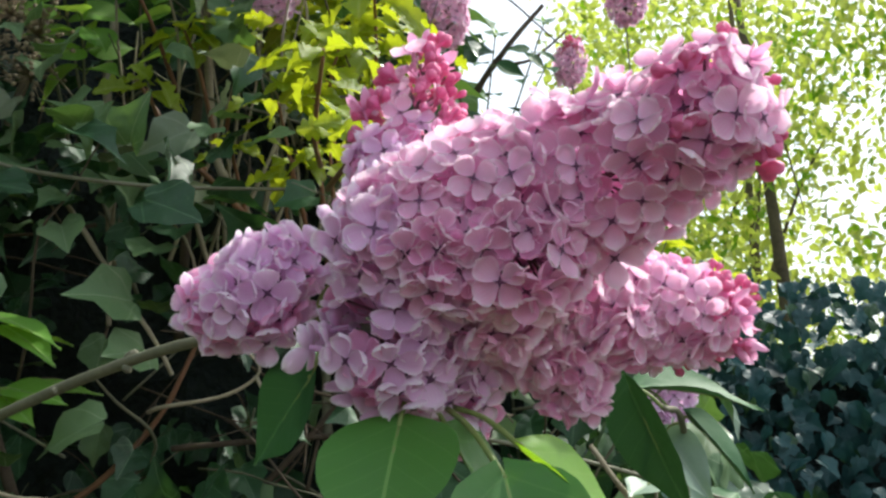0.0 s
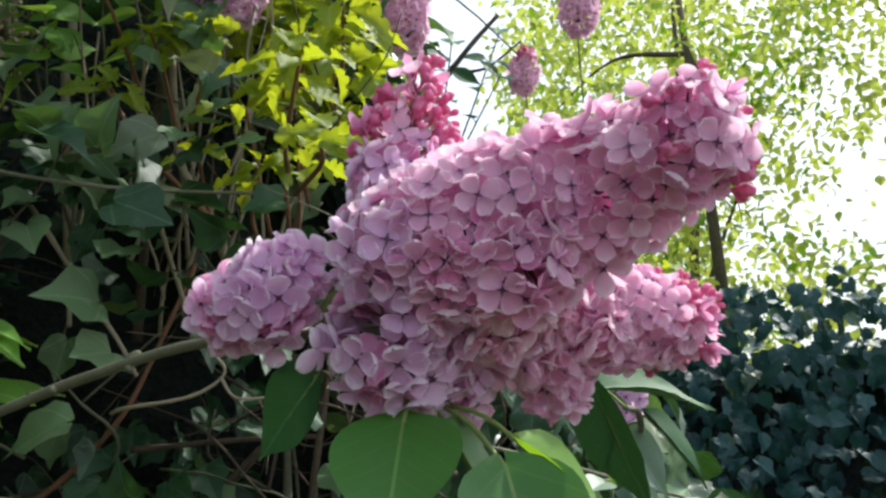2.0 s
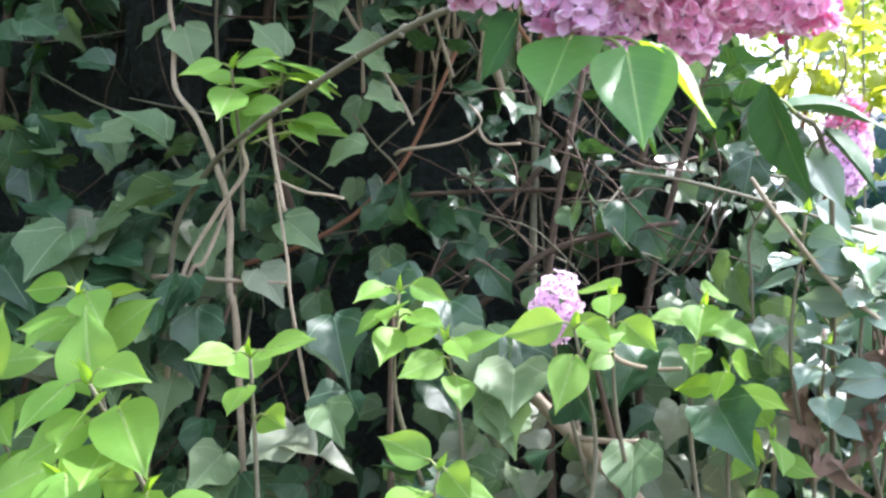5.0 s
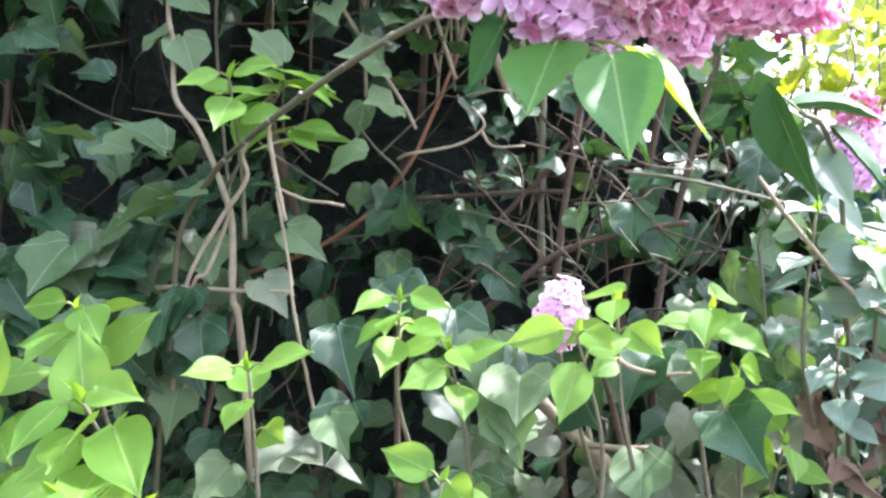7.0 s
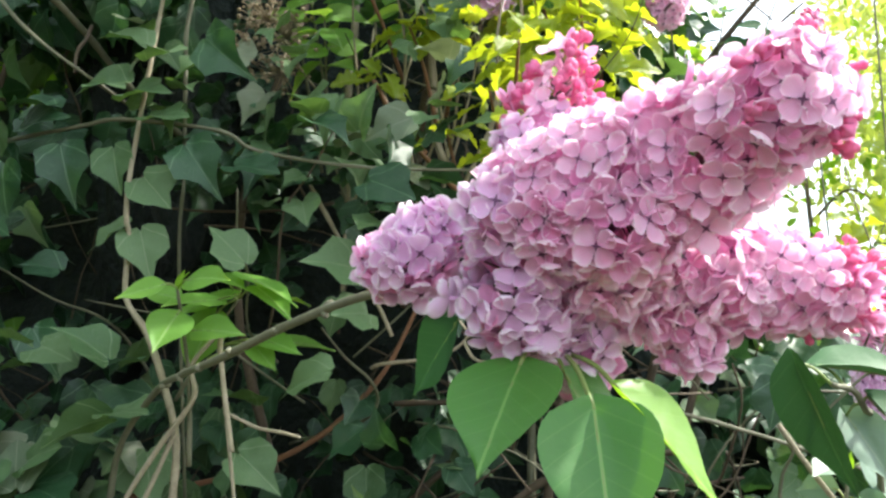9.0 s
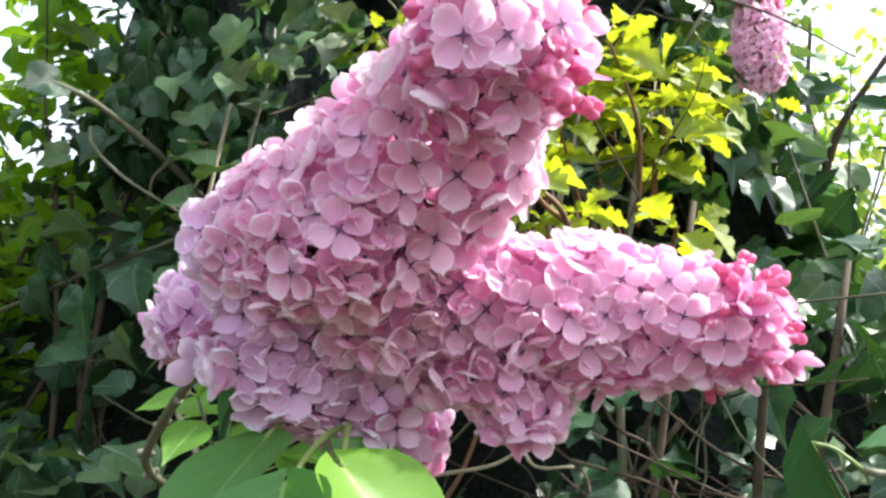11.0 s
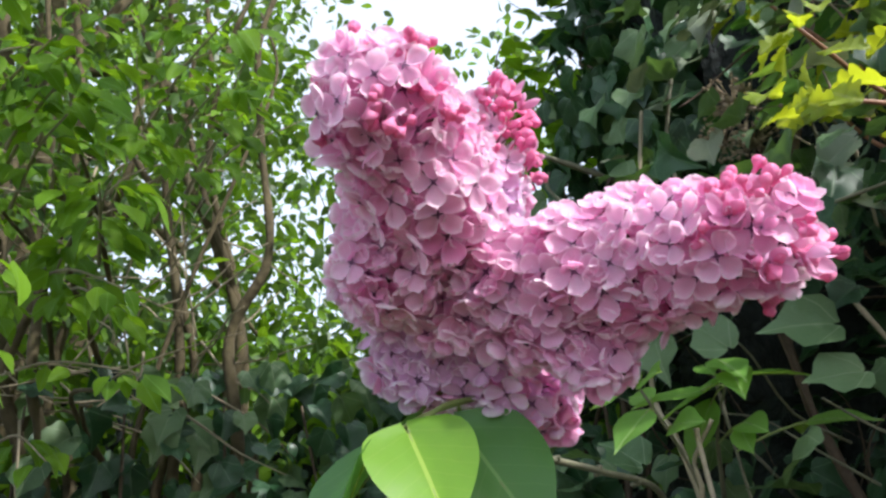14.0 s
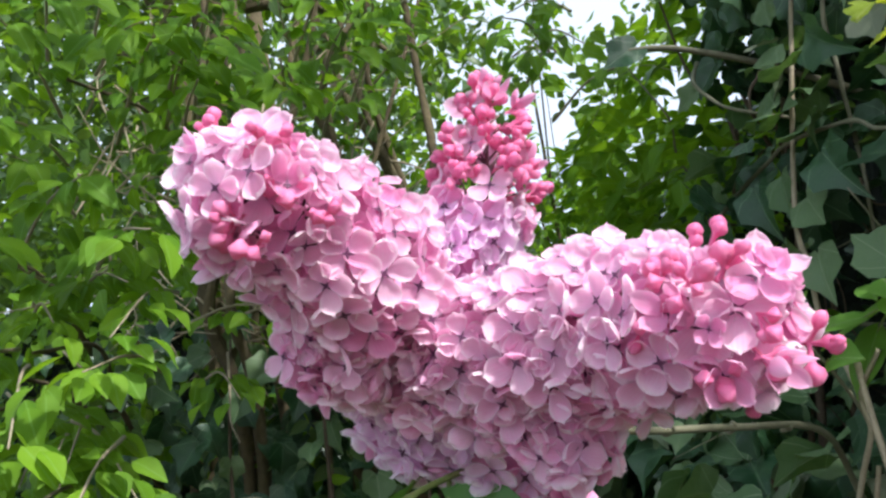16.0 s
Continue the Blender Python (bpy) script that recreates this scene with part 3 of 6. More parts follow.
def heart_leaf(parent, base, tip, normal, width, mat, fold=0.25, droop=0.1, stalk=None, label="", seed=0, name="leaf", heart=0.12):
    """A pointed heart-shaped leaf from its stalk end to its tip, with its midrib and stalk."""
    base, tip = Vector(base), Vector(tip)
    long = (tip - base).length
    half = [w * width / (0.84 * long) for w in HEART]
    fine = np.interp(np.linspace(0, 1, 17), np.linspace(0, 1, len(HEART)), half)
    arrays = strip_leaf(list(fine), fold, droop, 0.02, 4, heart, 0.0, seed)
    m = frame_at(base, tip - base, normal, long)
    v = arrays[0] @ np.array(m)[:3, :3].T + np.array(m)[:3, 3]
    leaf = part(name, mesh_from("heart_leaf", v, arrays[1], arrays[2], mat), parent, label)
    rib = [m @ Vector((0, s, -droop * s * s - 0.006)) for s in (0.0, 0.3, 0.6, 0.9)]
    part("midrib", mesh_from("midrib", *tube_arrays(rib, 0.011 * long, 0.003 * long, 5, steps=3), GREEN_STALK), leaf)
    if stalk is not None:
        mid = (Vector(stalk) + base) / 2 + Vector((0, 0, 0.003))
        part("leaf_stalk", mesh_from("leaf_stalk", *tube_arrays([Vector(stalk), mid, base], 0.0011, 0.0009, 6, steps=3), GREEN_STALK), leaf)
    return leaf


heart_leaf(branch, (0.014, 0.312, 1.478), (0.007, 0.278, 1.439), (-0.10, -0.75, 0.62), 0.046, LILAC_LEAF, 0.20, 0.03, (0.018, 0.328, 1.490), "broad mid-green leaf facing out", 1)
heart_leaf(branch, (0.046, 0.286, 1.462), (0.056, 0.263, 1.414), (0.10, -0.80, 0.50), 0.042, LILAC_LEAF, 0.35, 0.04, (0.028, 0.332, 1.484), "hanging mid-green leaf", 2)
# yellower material: the backlight through this leaf is in its colour
heart_leaf(branch, (0.054, 0.299, 1.468), (0.089, 0.304, 1.431), (0.72, -0.25, 0.60), 0.040, LILAC_LEAF_YELLOW, 0.30, 0.05, (0.030, 0.332, 1.484), "yellow-green leaf, the light through it put into its colour", 3)
heart_leaf(branch, (0.031, 0.326, 1.472), (0.060, 0.350, 1.424), (0.80, -0.25, 0.45), 0.048, LILAC_LEAF, 0.22, 0.05, (0.022, 0.328, 1.484), "broad mid-green leaf turned to the side", 5)
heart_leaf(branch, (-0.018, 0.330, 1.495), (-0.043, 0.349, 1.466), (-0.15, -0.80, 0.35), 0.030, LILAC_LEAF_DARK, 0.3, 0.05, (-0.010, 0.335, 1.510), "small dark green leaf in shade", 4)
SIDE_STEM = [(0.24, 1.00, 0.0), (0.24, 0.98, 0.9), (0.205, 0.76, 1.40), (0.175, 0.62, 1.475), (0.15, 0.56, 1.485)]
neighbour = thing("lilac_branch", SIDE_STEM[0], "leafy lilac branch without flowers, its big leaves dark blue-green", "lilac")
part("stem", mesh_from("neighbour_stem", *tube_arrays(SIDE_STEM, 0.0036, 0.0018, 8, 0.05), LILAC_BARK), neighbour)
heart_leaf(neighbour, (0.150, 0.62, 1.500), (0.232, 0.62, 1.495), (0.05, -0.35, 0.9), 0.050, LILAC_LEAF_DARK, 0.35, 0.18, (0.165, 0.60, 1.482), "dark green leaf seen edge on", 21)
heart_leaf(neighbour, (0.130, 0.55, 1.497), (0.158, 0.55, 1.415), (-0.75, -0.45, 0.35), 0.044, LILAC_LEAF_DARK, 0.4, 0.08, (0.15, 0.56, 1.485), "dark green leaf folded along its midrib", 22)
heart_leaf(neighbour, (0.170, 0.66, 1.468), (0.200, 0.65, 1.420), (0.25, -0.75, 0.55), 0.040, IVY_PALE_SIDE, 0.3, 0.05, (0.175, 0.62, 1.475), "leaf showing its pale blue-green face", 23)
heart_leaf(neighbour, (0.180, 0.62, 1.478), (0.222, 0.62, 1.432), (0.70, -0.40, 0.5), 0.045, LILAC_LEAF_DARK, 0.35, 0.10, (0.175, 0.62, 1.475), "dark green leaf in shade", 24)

# ---------------------------------------------------------------- ivy hedge
def hedge_front(x, z):
    """How far back the face of the ivy stands."""
    bulge = 0.10 * noise.noise((x * 2.2, z * 2.2, 3.0)) + 0.05 * noise.noise((x * 6, z * 6, 8.0))
    low = -0.22 * max(0.0, 1.25 - z)
    shoulder = -0.08 * max(0.0, 1 - abs(x + 0.85) / 0.30) * min(1.0, max(0.0, (z - 1.45) / 0.3))
    return 0.84 + bulge + shoulder + low + 0.10 * max(0, x) + 0.05 * max(0, z - 1.9)


def hedge_top(x):
    """Height of the hedge: tall on one side, falling away where the sky shows."""
    if x < -1.05:
        return 2.32 + 0.12 * noise.noise((x * 2, 0, 5))
    if x < -0.85:
        return 2.32 + (x + 1.05) / 0.20 * 0.70
    if x < -0.30:
        return 3.0
    if x < 0.10:
        return 3.0 - (x + 0.30) / 0.40 * 1.35
    return 1.65 - min(0.30, (x - 0.10) * 1.0)


HOLLOWS = ((-0.64, 1.645, 0.14, 0.105), (-0.445, 1.640, 0.080, 0.055), (-0.77, 1.895, 0.14, 0.042), (-0.62, 1.485, 0.085, 0.045), (-0.05, 1.385, 0.065, 0.045), (-0.26, 1.80, 0.060, 0.050), (-0.22, 1.530, 0.09, 0.040))


def in_hollow(x, z, y=0.80):
    """Gaps between the sheets of ivy, where the near-black core shows; they widen towards the inside of the hedge."""
    k = 0.85 / (y + 0.05)
    x, z = 0.1 + (x - 0.1) * k, 1.44 + (z - 1.44) * k
    return any(((x - a) / p) ** 2 + ((z - b) / q) ** 2 < 1 for a, b, p, q in HOLLOWS)


def ivy_spot(r, x0, x1, z0, z1, deep, back=0.0):
    while True:
        x, z = r.uniform(x0, x1), r.uniform(z0, z1)
        hollow = ((x + 0.09) / 0.24) ** 2 + ((z - 1.47) / 0.17) ** 2
        y = hedge_front(x, z) + back + deep * r.random() ** 1.5
        if any(in_hollow(x, z, y + d) for d in (0.0, 0.24)) and r.random() < 0.95:
            continue
        if z < hedge_top(x) + 0.05 * r.uniform(-1, 1) and (hollow > 1 or back or r.random() < 0.40):
            return Vector((x, y, z))


def ivy_pose(p, r, size):
    flat = min(1.0, max(0.0, (p.z - 1.40) / 0.2))        # high up the leaves lie in level sheets, low down they face out
    normal = spread((0.05, -0.75 + 0.45 * flat, 0.50 + 0.40 * flat), 0.48, r)
    tip = spread((0.1, -0.6 - 0.3 * flat, -0.7 + 0.5 * flat), 0.6, r)
    return frame_at(p, tip, normal, size)


def build_ivy():
    r = random.Random(21)
    ivy = thing("ivy_plant", (-0.5, 0.95, 0.0), "dense dark green ivy with pale-veined lobed leaves climbing through a hedge", "ivy")
    for k in range(9):
        x = r.uniform(-1.3, 0.2)
        pts = [(x, 1.0 + r.uniform(0, 0.2), 0.0)]
        z = 0.0
        while z < hedge_top(x) - 0.4 and z < 2.5:
            z += r.uniform(0.25, 0.5)
            x += r.uniform(-0.10, 0.10)
            pts.append((x, hedge_front(x, z) + 0.08 + r.uniform(0, 0.15), z))
        if len(pts) > 2:
            part("stem", mesh_from("ivy_stem", *tube_arrays(pts, 0.009, 0.004, 7, 0.12, r=r), DARK_BARK), ivy)
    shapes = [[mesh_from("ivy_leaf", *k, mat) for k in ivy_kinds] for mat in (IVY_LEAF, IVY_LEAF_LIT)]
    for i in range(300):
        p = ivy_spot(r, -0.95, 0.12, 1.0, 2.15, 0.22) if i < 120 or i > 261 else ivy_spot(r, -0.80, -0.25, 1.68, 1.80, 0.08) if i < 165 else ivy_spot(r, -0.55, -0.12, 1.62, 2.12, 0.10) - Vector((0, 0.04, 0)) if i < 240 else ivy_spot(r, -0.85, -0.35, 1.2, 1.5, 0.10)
        # share of the darker copy by place: shade set through leaf colour
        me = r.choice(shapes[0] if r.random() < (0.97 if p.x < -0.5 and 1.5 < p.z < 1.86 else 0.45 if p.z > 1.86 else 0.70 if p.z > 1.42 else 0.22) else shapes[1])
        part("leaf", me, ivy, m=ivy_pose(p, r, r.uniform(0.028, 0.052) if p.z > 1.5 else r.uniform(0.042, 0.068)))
    pale = [mesh_from("ivy_leaf", *k, IVY_LEAF_LIT) for k in ivy_kinds[4:]]
    # L and P take the lit copy, D the darker one
    kinds = {"L": shapes[1][4:], "D": shapes[0][4:], "P": pale}

    def wide_leaf(base, tip, kind):
        base, tip = Vector(base), Vector(tip)
        steep = abs((tip - base).normalized().z)
        part("leaf", r.choice(kinds[kind]), ivy, m=frame_at(base, tip - base, spread((0.0, -0.35 - 0.3 * steep, 0.85), 0.32, r), min((tip - base).length, 0.062)))

    wide_leaf((-0.514, 0.74, 1.846), (-0.554, 0.72, 1.878), "L")
    wide_leaf((-0.513, 0.74, 1.834), (-0.451, 0.72, 1.840), "L")
    wide_leaf((-0.535, 0.74, 1.803), (-0.596, 0.72, 1.823), "L")
    wide_leaf((-0.537, 0.74, 1.789), (-0.481, 0.72, 1.802), "L")
    wide_leaf((-0.628, 0.74, 1.785), (-0.682, 0.72, 1.803), "D")
    wide_leaf((-0.712, 0.74, 1.801), (-0.787, 0.72, 1.818), "P")
    wide_leaf((-0.545, 0.74, 1.735), (-0.526, 0.72, 1.687), "L")
    wide_leaf((-0.505, 0.74, 1.700), (-0.450, 0.72, 1.658), "P")
    wide_leaf((-0.505, 0.74, 1.765), (-0.438, 0.72, 1.763), "L")
    wide_leaf((-0.453, 0.74, 1.730), (-0.405, 0.72, 1.682), "D")
    wide_leaf((-0.394, 0.74, 1.704), (-0.310, 0.72, 1.694), "D")
    wide_leaf((-0.366, 0.74, 1.598), (-0.397, 0.72, 1.636), "P")
    wide_leaf((-0.512, 0.74, 1.650), (-0.553, 0.72, 1.616), "L")
    wide_leaf((-0.500, 0.74, 1.641), (-0.470, 0.72, 1.594), "L")
    wide_leaf((-0.595, 0.74, 1.595), (-0.637, 0.72, 1.611), "D")
    wide_leaf((-0.241, 0.74, 1.682), (-0.186, 0.72, 1.661), "D")
    wide_leaf((-0.309, 0.74, 1.743), (-0.259, 0.72, 1.740), "D")
    wide_leaf((-0.439, 0.74, 1.851), (-0.391, 0.72, 1.803), "D")
    wide_leaf((-0.678, 0.74, 1.760), (-0.601, 0.72, 1.793), "D")
    wide_leaf((-0.618, 0.74, 1.741), (-0.584, 0.72, 1.677), "D")
    wide_leaf((-0.723, 0.74, 1.637), (-0.784, 0.72, 1.644), "D")
    wide_leaf((-0.726, 0.74, 1.666), (-0.645, 0.72, 1.630), "D")
    wide_leaf((-0.704, 0.70, 1.513), (-0.622, 0.67, 1.531), "L")
    wide_leaf((-0.673, 0.70, 1.487), (-0.585, 0.67, 1.493), "L")
    wide_leaf((-0.577, 0.70, 1.512), (-0.505, 0.67, 1.500), "L")
    wide_leaf((-0.585, 0.70, 1.512), (-0.625, 0.67, 1.529), "L")
    wide_leaf((-0.626, 0.70, 1.383), (-0.712, 0.67, 1.380), "L")
    wide_leaf((-0.626, 0.70, 1.381), (-0.574, 0.67, 1.345), "L")
    wide_leaf((-0.562, 0.70, 1.372), (-0.470, 0.67, 1.363), "D")
    wide_leaf((-0.575, 0.70, 1.396), (-0.512, 0.67, 1.422), "L")
    wide_leaf((-0.475, 0.70, 1.443), (-0.540, 0.67, 1.430), "L")
    wide_leaf((-0.480, 0.70, 1.447), (-0.415, 0.67, 1.457), "L")
    wide_leaf((-0.489, 0.70, 1.496), (-0.510, 0.67, 1.535), "L")
    wide_leaf((-0.264, 0.74, 1.494), (-0.320, 0.73, 1.481), "L")
    wide_leaf((-0.362, 0.74, 1.415), (-0.314, 0.73, 1.390), "P")
    wide_leaf((-0.664, 0.70, 1.426), (-0.576, 0.67, 1.416), "D")
    part("leaf", shapes[1][5], ivy, m=frame_at((-0.262, 0.782, 1.598), (-0.2, -0.9, 0.12), (0.85, -0.2, 0.4), 0.064))
    part("leaf", shapes[1][4], ivy, m=frame_at((-0.250, 0.790, 1.555), (-0.2, -0.9, -0.05), (0.75, -0.2, 0.6), 0.055))
    for pts in ([(-0.95, 0.76, 1.72), (-0.808, 0.755, 1.738), (-0.71, 0.755, 1.756), (-0.606, 0.755, 1.767), (-0.551, 0.755, 1.771), (-0.423, 0.755, 1.749), (-0.372, 0.755, 1.723), (-0.25, 0.76, 1.70), (-0.10, 0.80, 1.70)],
                [(-0.76, 0.75, 1.96), (-0.706, 0.72, 1.911), (-0.66, 0.72, 1.87), (-0.617, 0.73, 1.838), (-0.57, 0.80, 1.80)], [(-0.52, 0.85, 2.1), (-0.508, 0.80, 1.916), (-0.506, 0.80, 1.849), (-0.494, 0.80, 1.715), (-0.489, 0.80, 1.61), (-0.48, 0.85, 1.3)]):
        part("runner", mesh_from("ivy_runner", *tube_arrays(pts, 0.0030, 0.0018, 7, 0.12, r=r), LILAC_BARK), ivy, "thin creeping ivy stem")
    heap, shoulder = Heap(), Heap()
    for i in range(3600):
        p = ivy_spot(r, -3.2, 0.25, 0.3, 3.0, 0.5)
        if p.x > -0.95 and p.z > 1.1:
            p.y += 0.24
            if r.random() < 0.68:
                continue
        if p.x < -0.98 and p.z > 1.55:
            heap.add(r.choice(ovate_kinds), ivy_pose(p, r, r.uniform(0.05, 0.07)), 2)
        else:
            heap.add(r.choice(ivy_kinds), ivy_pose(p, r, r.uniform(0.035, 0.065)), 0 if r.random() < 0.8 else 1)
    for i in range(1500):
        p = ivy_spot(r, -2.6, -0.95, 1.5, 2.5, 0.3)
        # lighter leaf material higher up: the lit hedge top is set by colour
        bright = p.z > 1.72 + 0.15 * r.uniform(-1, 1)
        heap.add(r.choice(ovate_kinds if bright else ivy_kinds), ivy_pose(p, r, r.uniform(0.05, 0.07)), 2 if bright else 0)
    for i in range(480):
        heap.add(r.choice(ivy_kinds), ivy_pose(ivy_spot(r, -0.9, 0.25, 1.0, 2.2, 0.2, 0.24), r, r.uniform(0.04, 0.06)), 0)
    for i in range(900):                                   # the sloping end of the hedge
        x = r.uniform(-0.36, 0.38)
        z = hedge_top(x) + r.uniform(-0.22, 0.06)
        p = Vector((x + r.uniform(-0.03, 0.10), r.uniform(1.15, 2.25), z))
        heap.add(r.choice(ivy_kinds), frame_at(p, spread((0.5, -0.4, -0.5), 0.5, r), spread((0.6, -0.3, 0.6), 0.4, r), r.uniform(0.05, 0.08)), 0 if r.random() < 0.6 else 1)
    for i in range(1500):                                  # over the top of the hedge
        x = r.uniform(-4.9, 0.25)
        p = Vector((x, r.uniform(1.3, 2.25), hedge_top(x) + r.uniform(-0.12, 0.0)))
        heap.add(r.choice(ivy_kinds), frame_at(p, spread((0, -0.5, -0.2), 0.7, r), spread((0, 0, 1), 0.3, r), r.uniform(0.08, 0.13)), 0)
    ob = part("leaf_mass", heap.mesh("ivy_leaf_mass", [IVY_LEAF, IVY_LEAF_LIT, HORNBEAM_LEAF]), ivy)
    tagged(ob, "shaded ivy leaves deeper in the hedge", kind="stuff")
    for i in range(3000):                                  # the shoulder that stands out from the hedge, and the tall growth behind it
        a, z = r.uniform(2.6, 6.0), r.uniform(1.45, 3.3)
        out = Vector((math.cos(a), math.sin(a), 0))
        if z < 1.95 and (r.random() < 0.85 or in_hollow(-0.70 + 0.17 * out.x, z, 0.95 + 0.22 * out.y)):
            continue
        if out.y < -0.55 and z > 2.12 and 0.0 < out.x + 0.6:      # a notch where sky shows beside the tip
            continue
        back = 0.04 + 0.10 * min(1.0, max(0.0, (z - 1.5) / 0.5))
        p = Vector((-0.70 + 0.17 * out.x, 0.86 + back + 0.22 * out.y, z)) + out * r.uniform(-0.12, 0.04)
        shoulder.add(r.choice(ivy_kinds), frame_at(p, spread((0, 0, -1), 0.5, r), spread(out + Vector((0, 0, 0.6)), 0.4, r), r.uniform(0.04, 0.065)), 0 if r.random() < 0.85 else 1)
    for i in range(700):
        p = Vector((r.uniform(-1.95, -0.75), 1.42 + r.uniform(-0.1, 0.08), r.uniform(1.4, 3.5)))
        shoulder.add(r.choice(ivy_kinds), ivy_pose(p, r, r.uniform(0.05, 0.08)), 0)
    tagged(part("upper_leaf_mass", shoulder.mesh("upper_ivy_leaves", [IVY_LEAF, IVY_LEAF_LIT]), ivy), "dark ivy leaves standing against the sky", kind="stuff")
    part("leaf", shapes[0][1], ivy, "large black-green leaf on a snapped branch", m=frame_at((-0.675, 0.645, 1.955), (0.1, -0.8, -0.4), (0.9, 0.1, 0.4), 0.055))
    # near-black lumps added behind the leaves in place of deep shade
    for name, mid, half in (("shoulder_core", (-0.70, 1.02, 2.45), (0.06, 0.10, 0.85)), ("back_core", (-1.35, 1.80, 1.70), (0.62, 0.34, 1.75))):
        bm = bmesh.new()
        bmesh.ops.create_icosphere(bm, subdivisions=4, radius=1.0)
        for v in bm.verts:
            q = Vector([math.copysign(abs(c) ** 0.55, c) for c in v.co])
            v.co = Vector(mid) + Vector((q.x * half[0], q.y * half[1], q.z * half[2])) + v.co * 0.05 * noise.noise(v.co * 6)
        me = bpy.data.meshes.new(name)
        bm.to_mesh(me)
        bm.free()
        me.materials.append(HEDGE_SHADE)
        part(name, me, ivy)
    # near-black sheet added for the shade inside the hedge
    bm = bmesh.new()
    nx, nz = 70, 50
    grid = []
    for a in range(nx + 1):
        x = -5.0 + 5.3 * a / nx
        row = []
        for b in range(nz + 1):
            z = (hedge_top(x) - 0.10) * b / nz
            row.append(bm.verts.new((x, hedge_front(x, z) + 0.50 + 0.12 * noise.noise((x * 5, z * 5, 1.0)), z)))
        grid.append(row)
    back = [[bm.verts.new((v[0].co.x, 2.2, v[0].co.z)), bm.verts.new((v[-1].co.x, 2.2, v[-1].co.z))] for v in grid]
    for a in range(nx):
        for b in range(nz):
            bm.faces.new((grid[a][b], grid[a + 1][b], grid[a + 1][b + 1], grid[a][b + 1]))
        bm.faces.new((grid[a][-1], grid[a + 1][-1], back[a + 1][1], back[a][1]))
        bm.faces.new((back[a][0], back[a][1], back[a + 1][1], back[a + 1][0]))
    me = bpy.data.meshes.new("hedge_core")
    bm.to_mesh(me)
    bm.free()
    me.materials.append(HEDGE_SHADE)
    tagged(new("hedge_core", me), "near-black sheet that stands for the shade inside the hedge", "hedge", kind="structure")


build_ivy()


def low_ivy():
    """Ivy that spills out of the foot of the hedge."""
    r = random.Random(27)
    ivy = thing("ivy_plant", (-0.4, 0.95, 0.0), "ivy with broad mid-green leaves spilling from the foot of the hedge", "ivy")
    for k in range(5):
        x = -1.0 + 0.25 * k
        part("stem", mesh_from("ivy_stem", *tube_arrays([(x, 0.95, 0.0), (x + 0.05, 0.80, 0.6), (x + 0.02, 0.76, 1.1), (x + r.uniform(-0.05, 0.05), 0.80, 1.35)], 0.006, 0.003, 6, 0.1, r=r), DARK_BARK), ivy)
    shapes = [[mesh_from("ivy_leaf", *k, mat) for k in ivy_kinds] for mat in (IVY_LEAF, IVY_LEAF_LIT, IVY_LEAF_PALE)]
    for k in range(60):                                    # high up, lit and pale copies: the sky's sheen is in their colour
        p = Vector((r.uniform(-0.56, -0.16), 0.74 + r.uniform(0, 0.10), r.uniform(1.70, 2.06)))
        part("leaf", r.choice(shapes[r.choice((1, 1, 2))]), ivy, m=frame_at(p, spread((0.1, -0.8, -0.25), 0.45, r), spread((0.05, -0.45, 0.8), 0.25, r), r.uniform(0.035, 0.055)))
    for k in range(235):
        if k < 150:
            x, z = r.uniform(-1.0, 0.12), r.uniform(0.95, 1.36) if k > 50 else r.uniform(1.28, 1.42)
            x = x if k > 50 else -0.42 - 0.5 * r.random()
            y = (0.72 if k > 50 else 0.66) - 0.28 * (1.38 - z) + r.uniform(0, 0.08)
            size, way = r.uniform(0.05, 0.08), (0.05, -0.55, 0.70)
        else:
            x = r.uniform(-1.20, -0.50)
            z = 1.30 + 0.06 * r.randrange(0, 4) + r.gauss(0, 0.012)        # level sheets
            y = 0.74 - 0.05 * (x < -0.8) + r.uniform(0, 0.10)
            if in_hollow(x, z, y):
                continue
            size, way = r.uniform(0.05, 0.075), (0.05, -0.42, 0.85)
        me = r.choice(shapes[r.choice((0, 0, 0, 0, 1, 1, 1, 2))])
        part("leaf", me, ivy, m=frame_at((x, y, z), spread((0.1, -0.7, -0.45), 0.45, r), spread(way, 0.25, r), size))


low_ivy()


def shade_ivy():
    """Dark ivy over the foot of the hedgerow trees."""
    r = random.Random(29)
    ivy = thing("ivy_plant", (-1.75, 0.2, 0.0), "dark ivy with pale-veined leaves over the foot of the trees", "ivy")
    for k in range(4):
        y = -0.1 + 0.22 * k
        part("stem", mesh_from("ivy_stem", *tube_arrays([(-1.8, y, 0.0), (-1.72, y + 0.03, 0.8), (-1.68, y, 1.4), (-1.70, y + r.uniform(-0.06, 0.06), 1.75)], 0.008, 0.003, 6, 0.1, r=r), DARK_BARK), ivy)
    shapes = [[mesh_from("ivy_leaf", *k, mat) for k in ivy_kinds[:4]] for mat in (IVY_LEAF, IVY_LEAF_LIT)]
    for k in range(290):
        y, z = r.uniform(-0.42, 0.80), 1.20 + 0.65 * r.random() ** 1.3
        x = -1.62 - 0.25 * r.random() + 0.06 * noise.noise((y * 5, z * 5, 4.0))
        me = r.choice(shapes[0] if r.random() < 0.6 else shapes[1])
        part("leaf", me, ivy, m=frame_at((x, y, z), spread((0.5, 0, -0.7), 0.45, r), spread((0.75, 0, 0.5), 0.32, r), r.uniform(0.06, 0.095)))


shade_ivy()

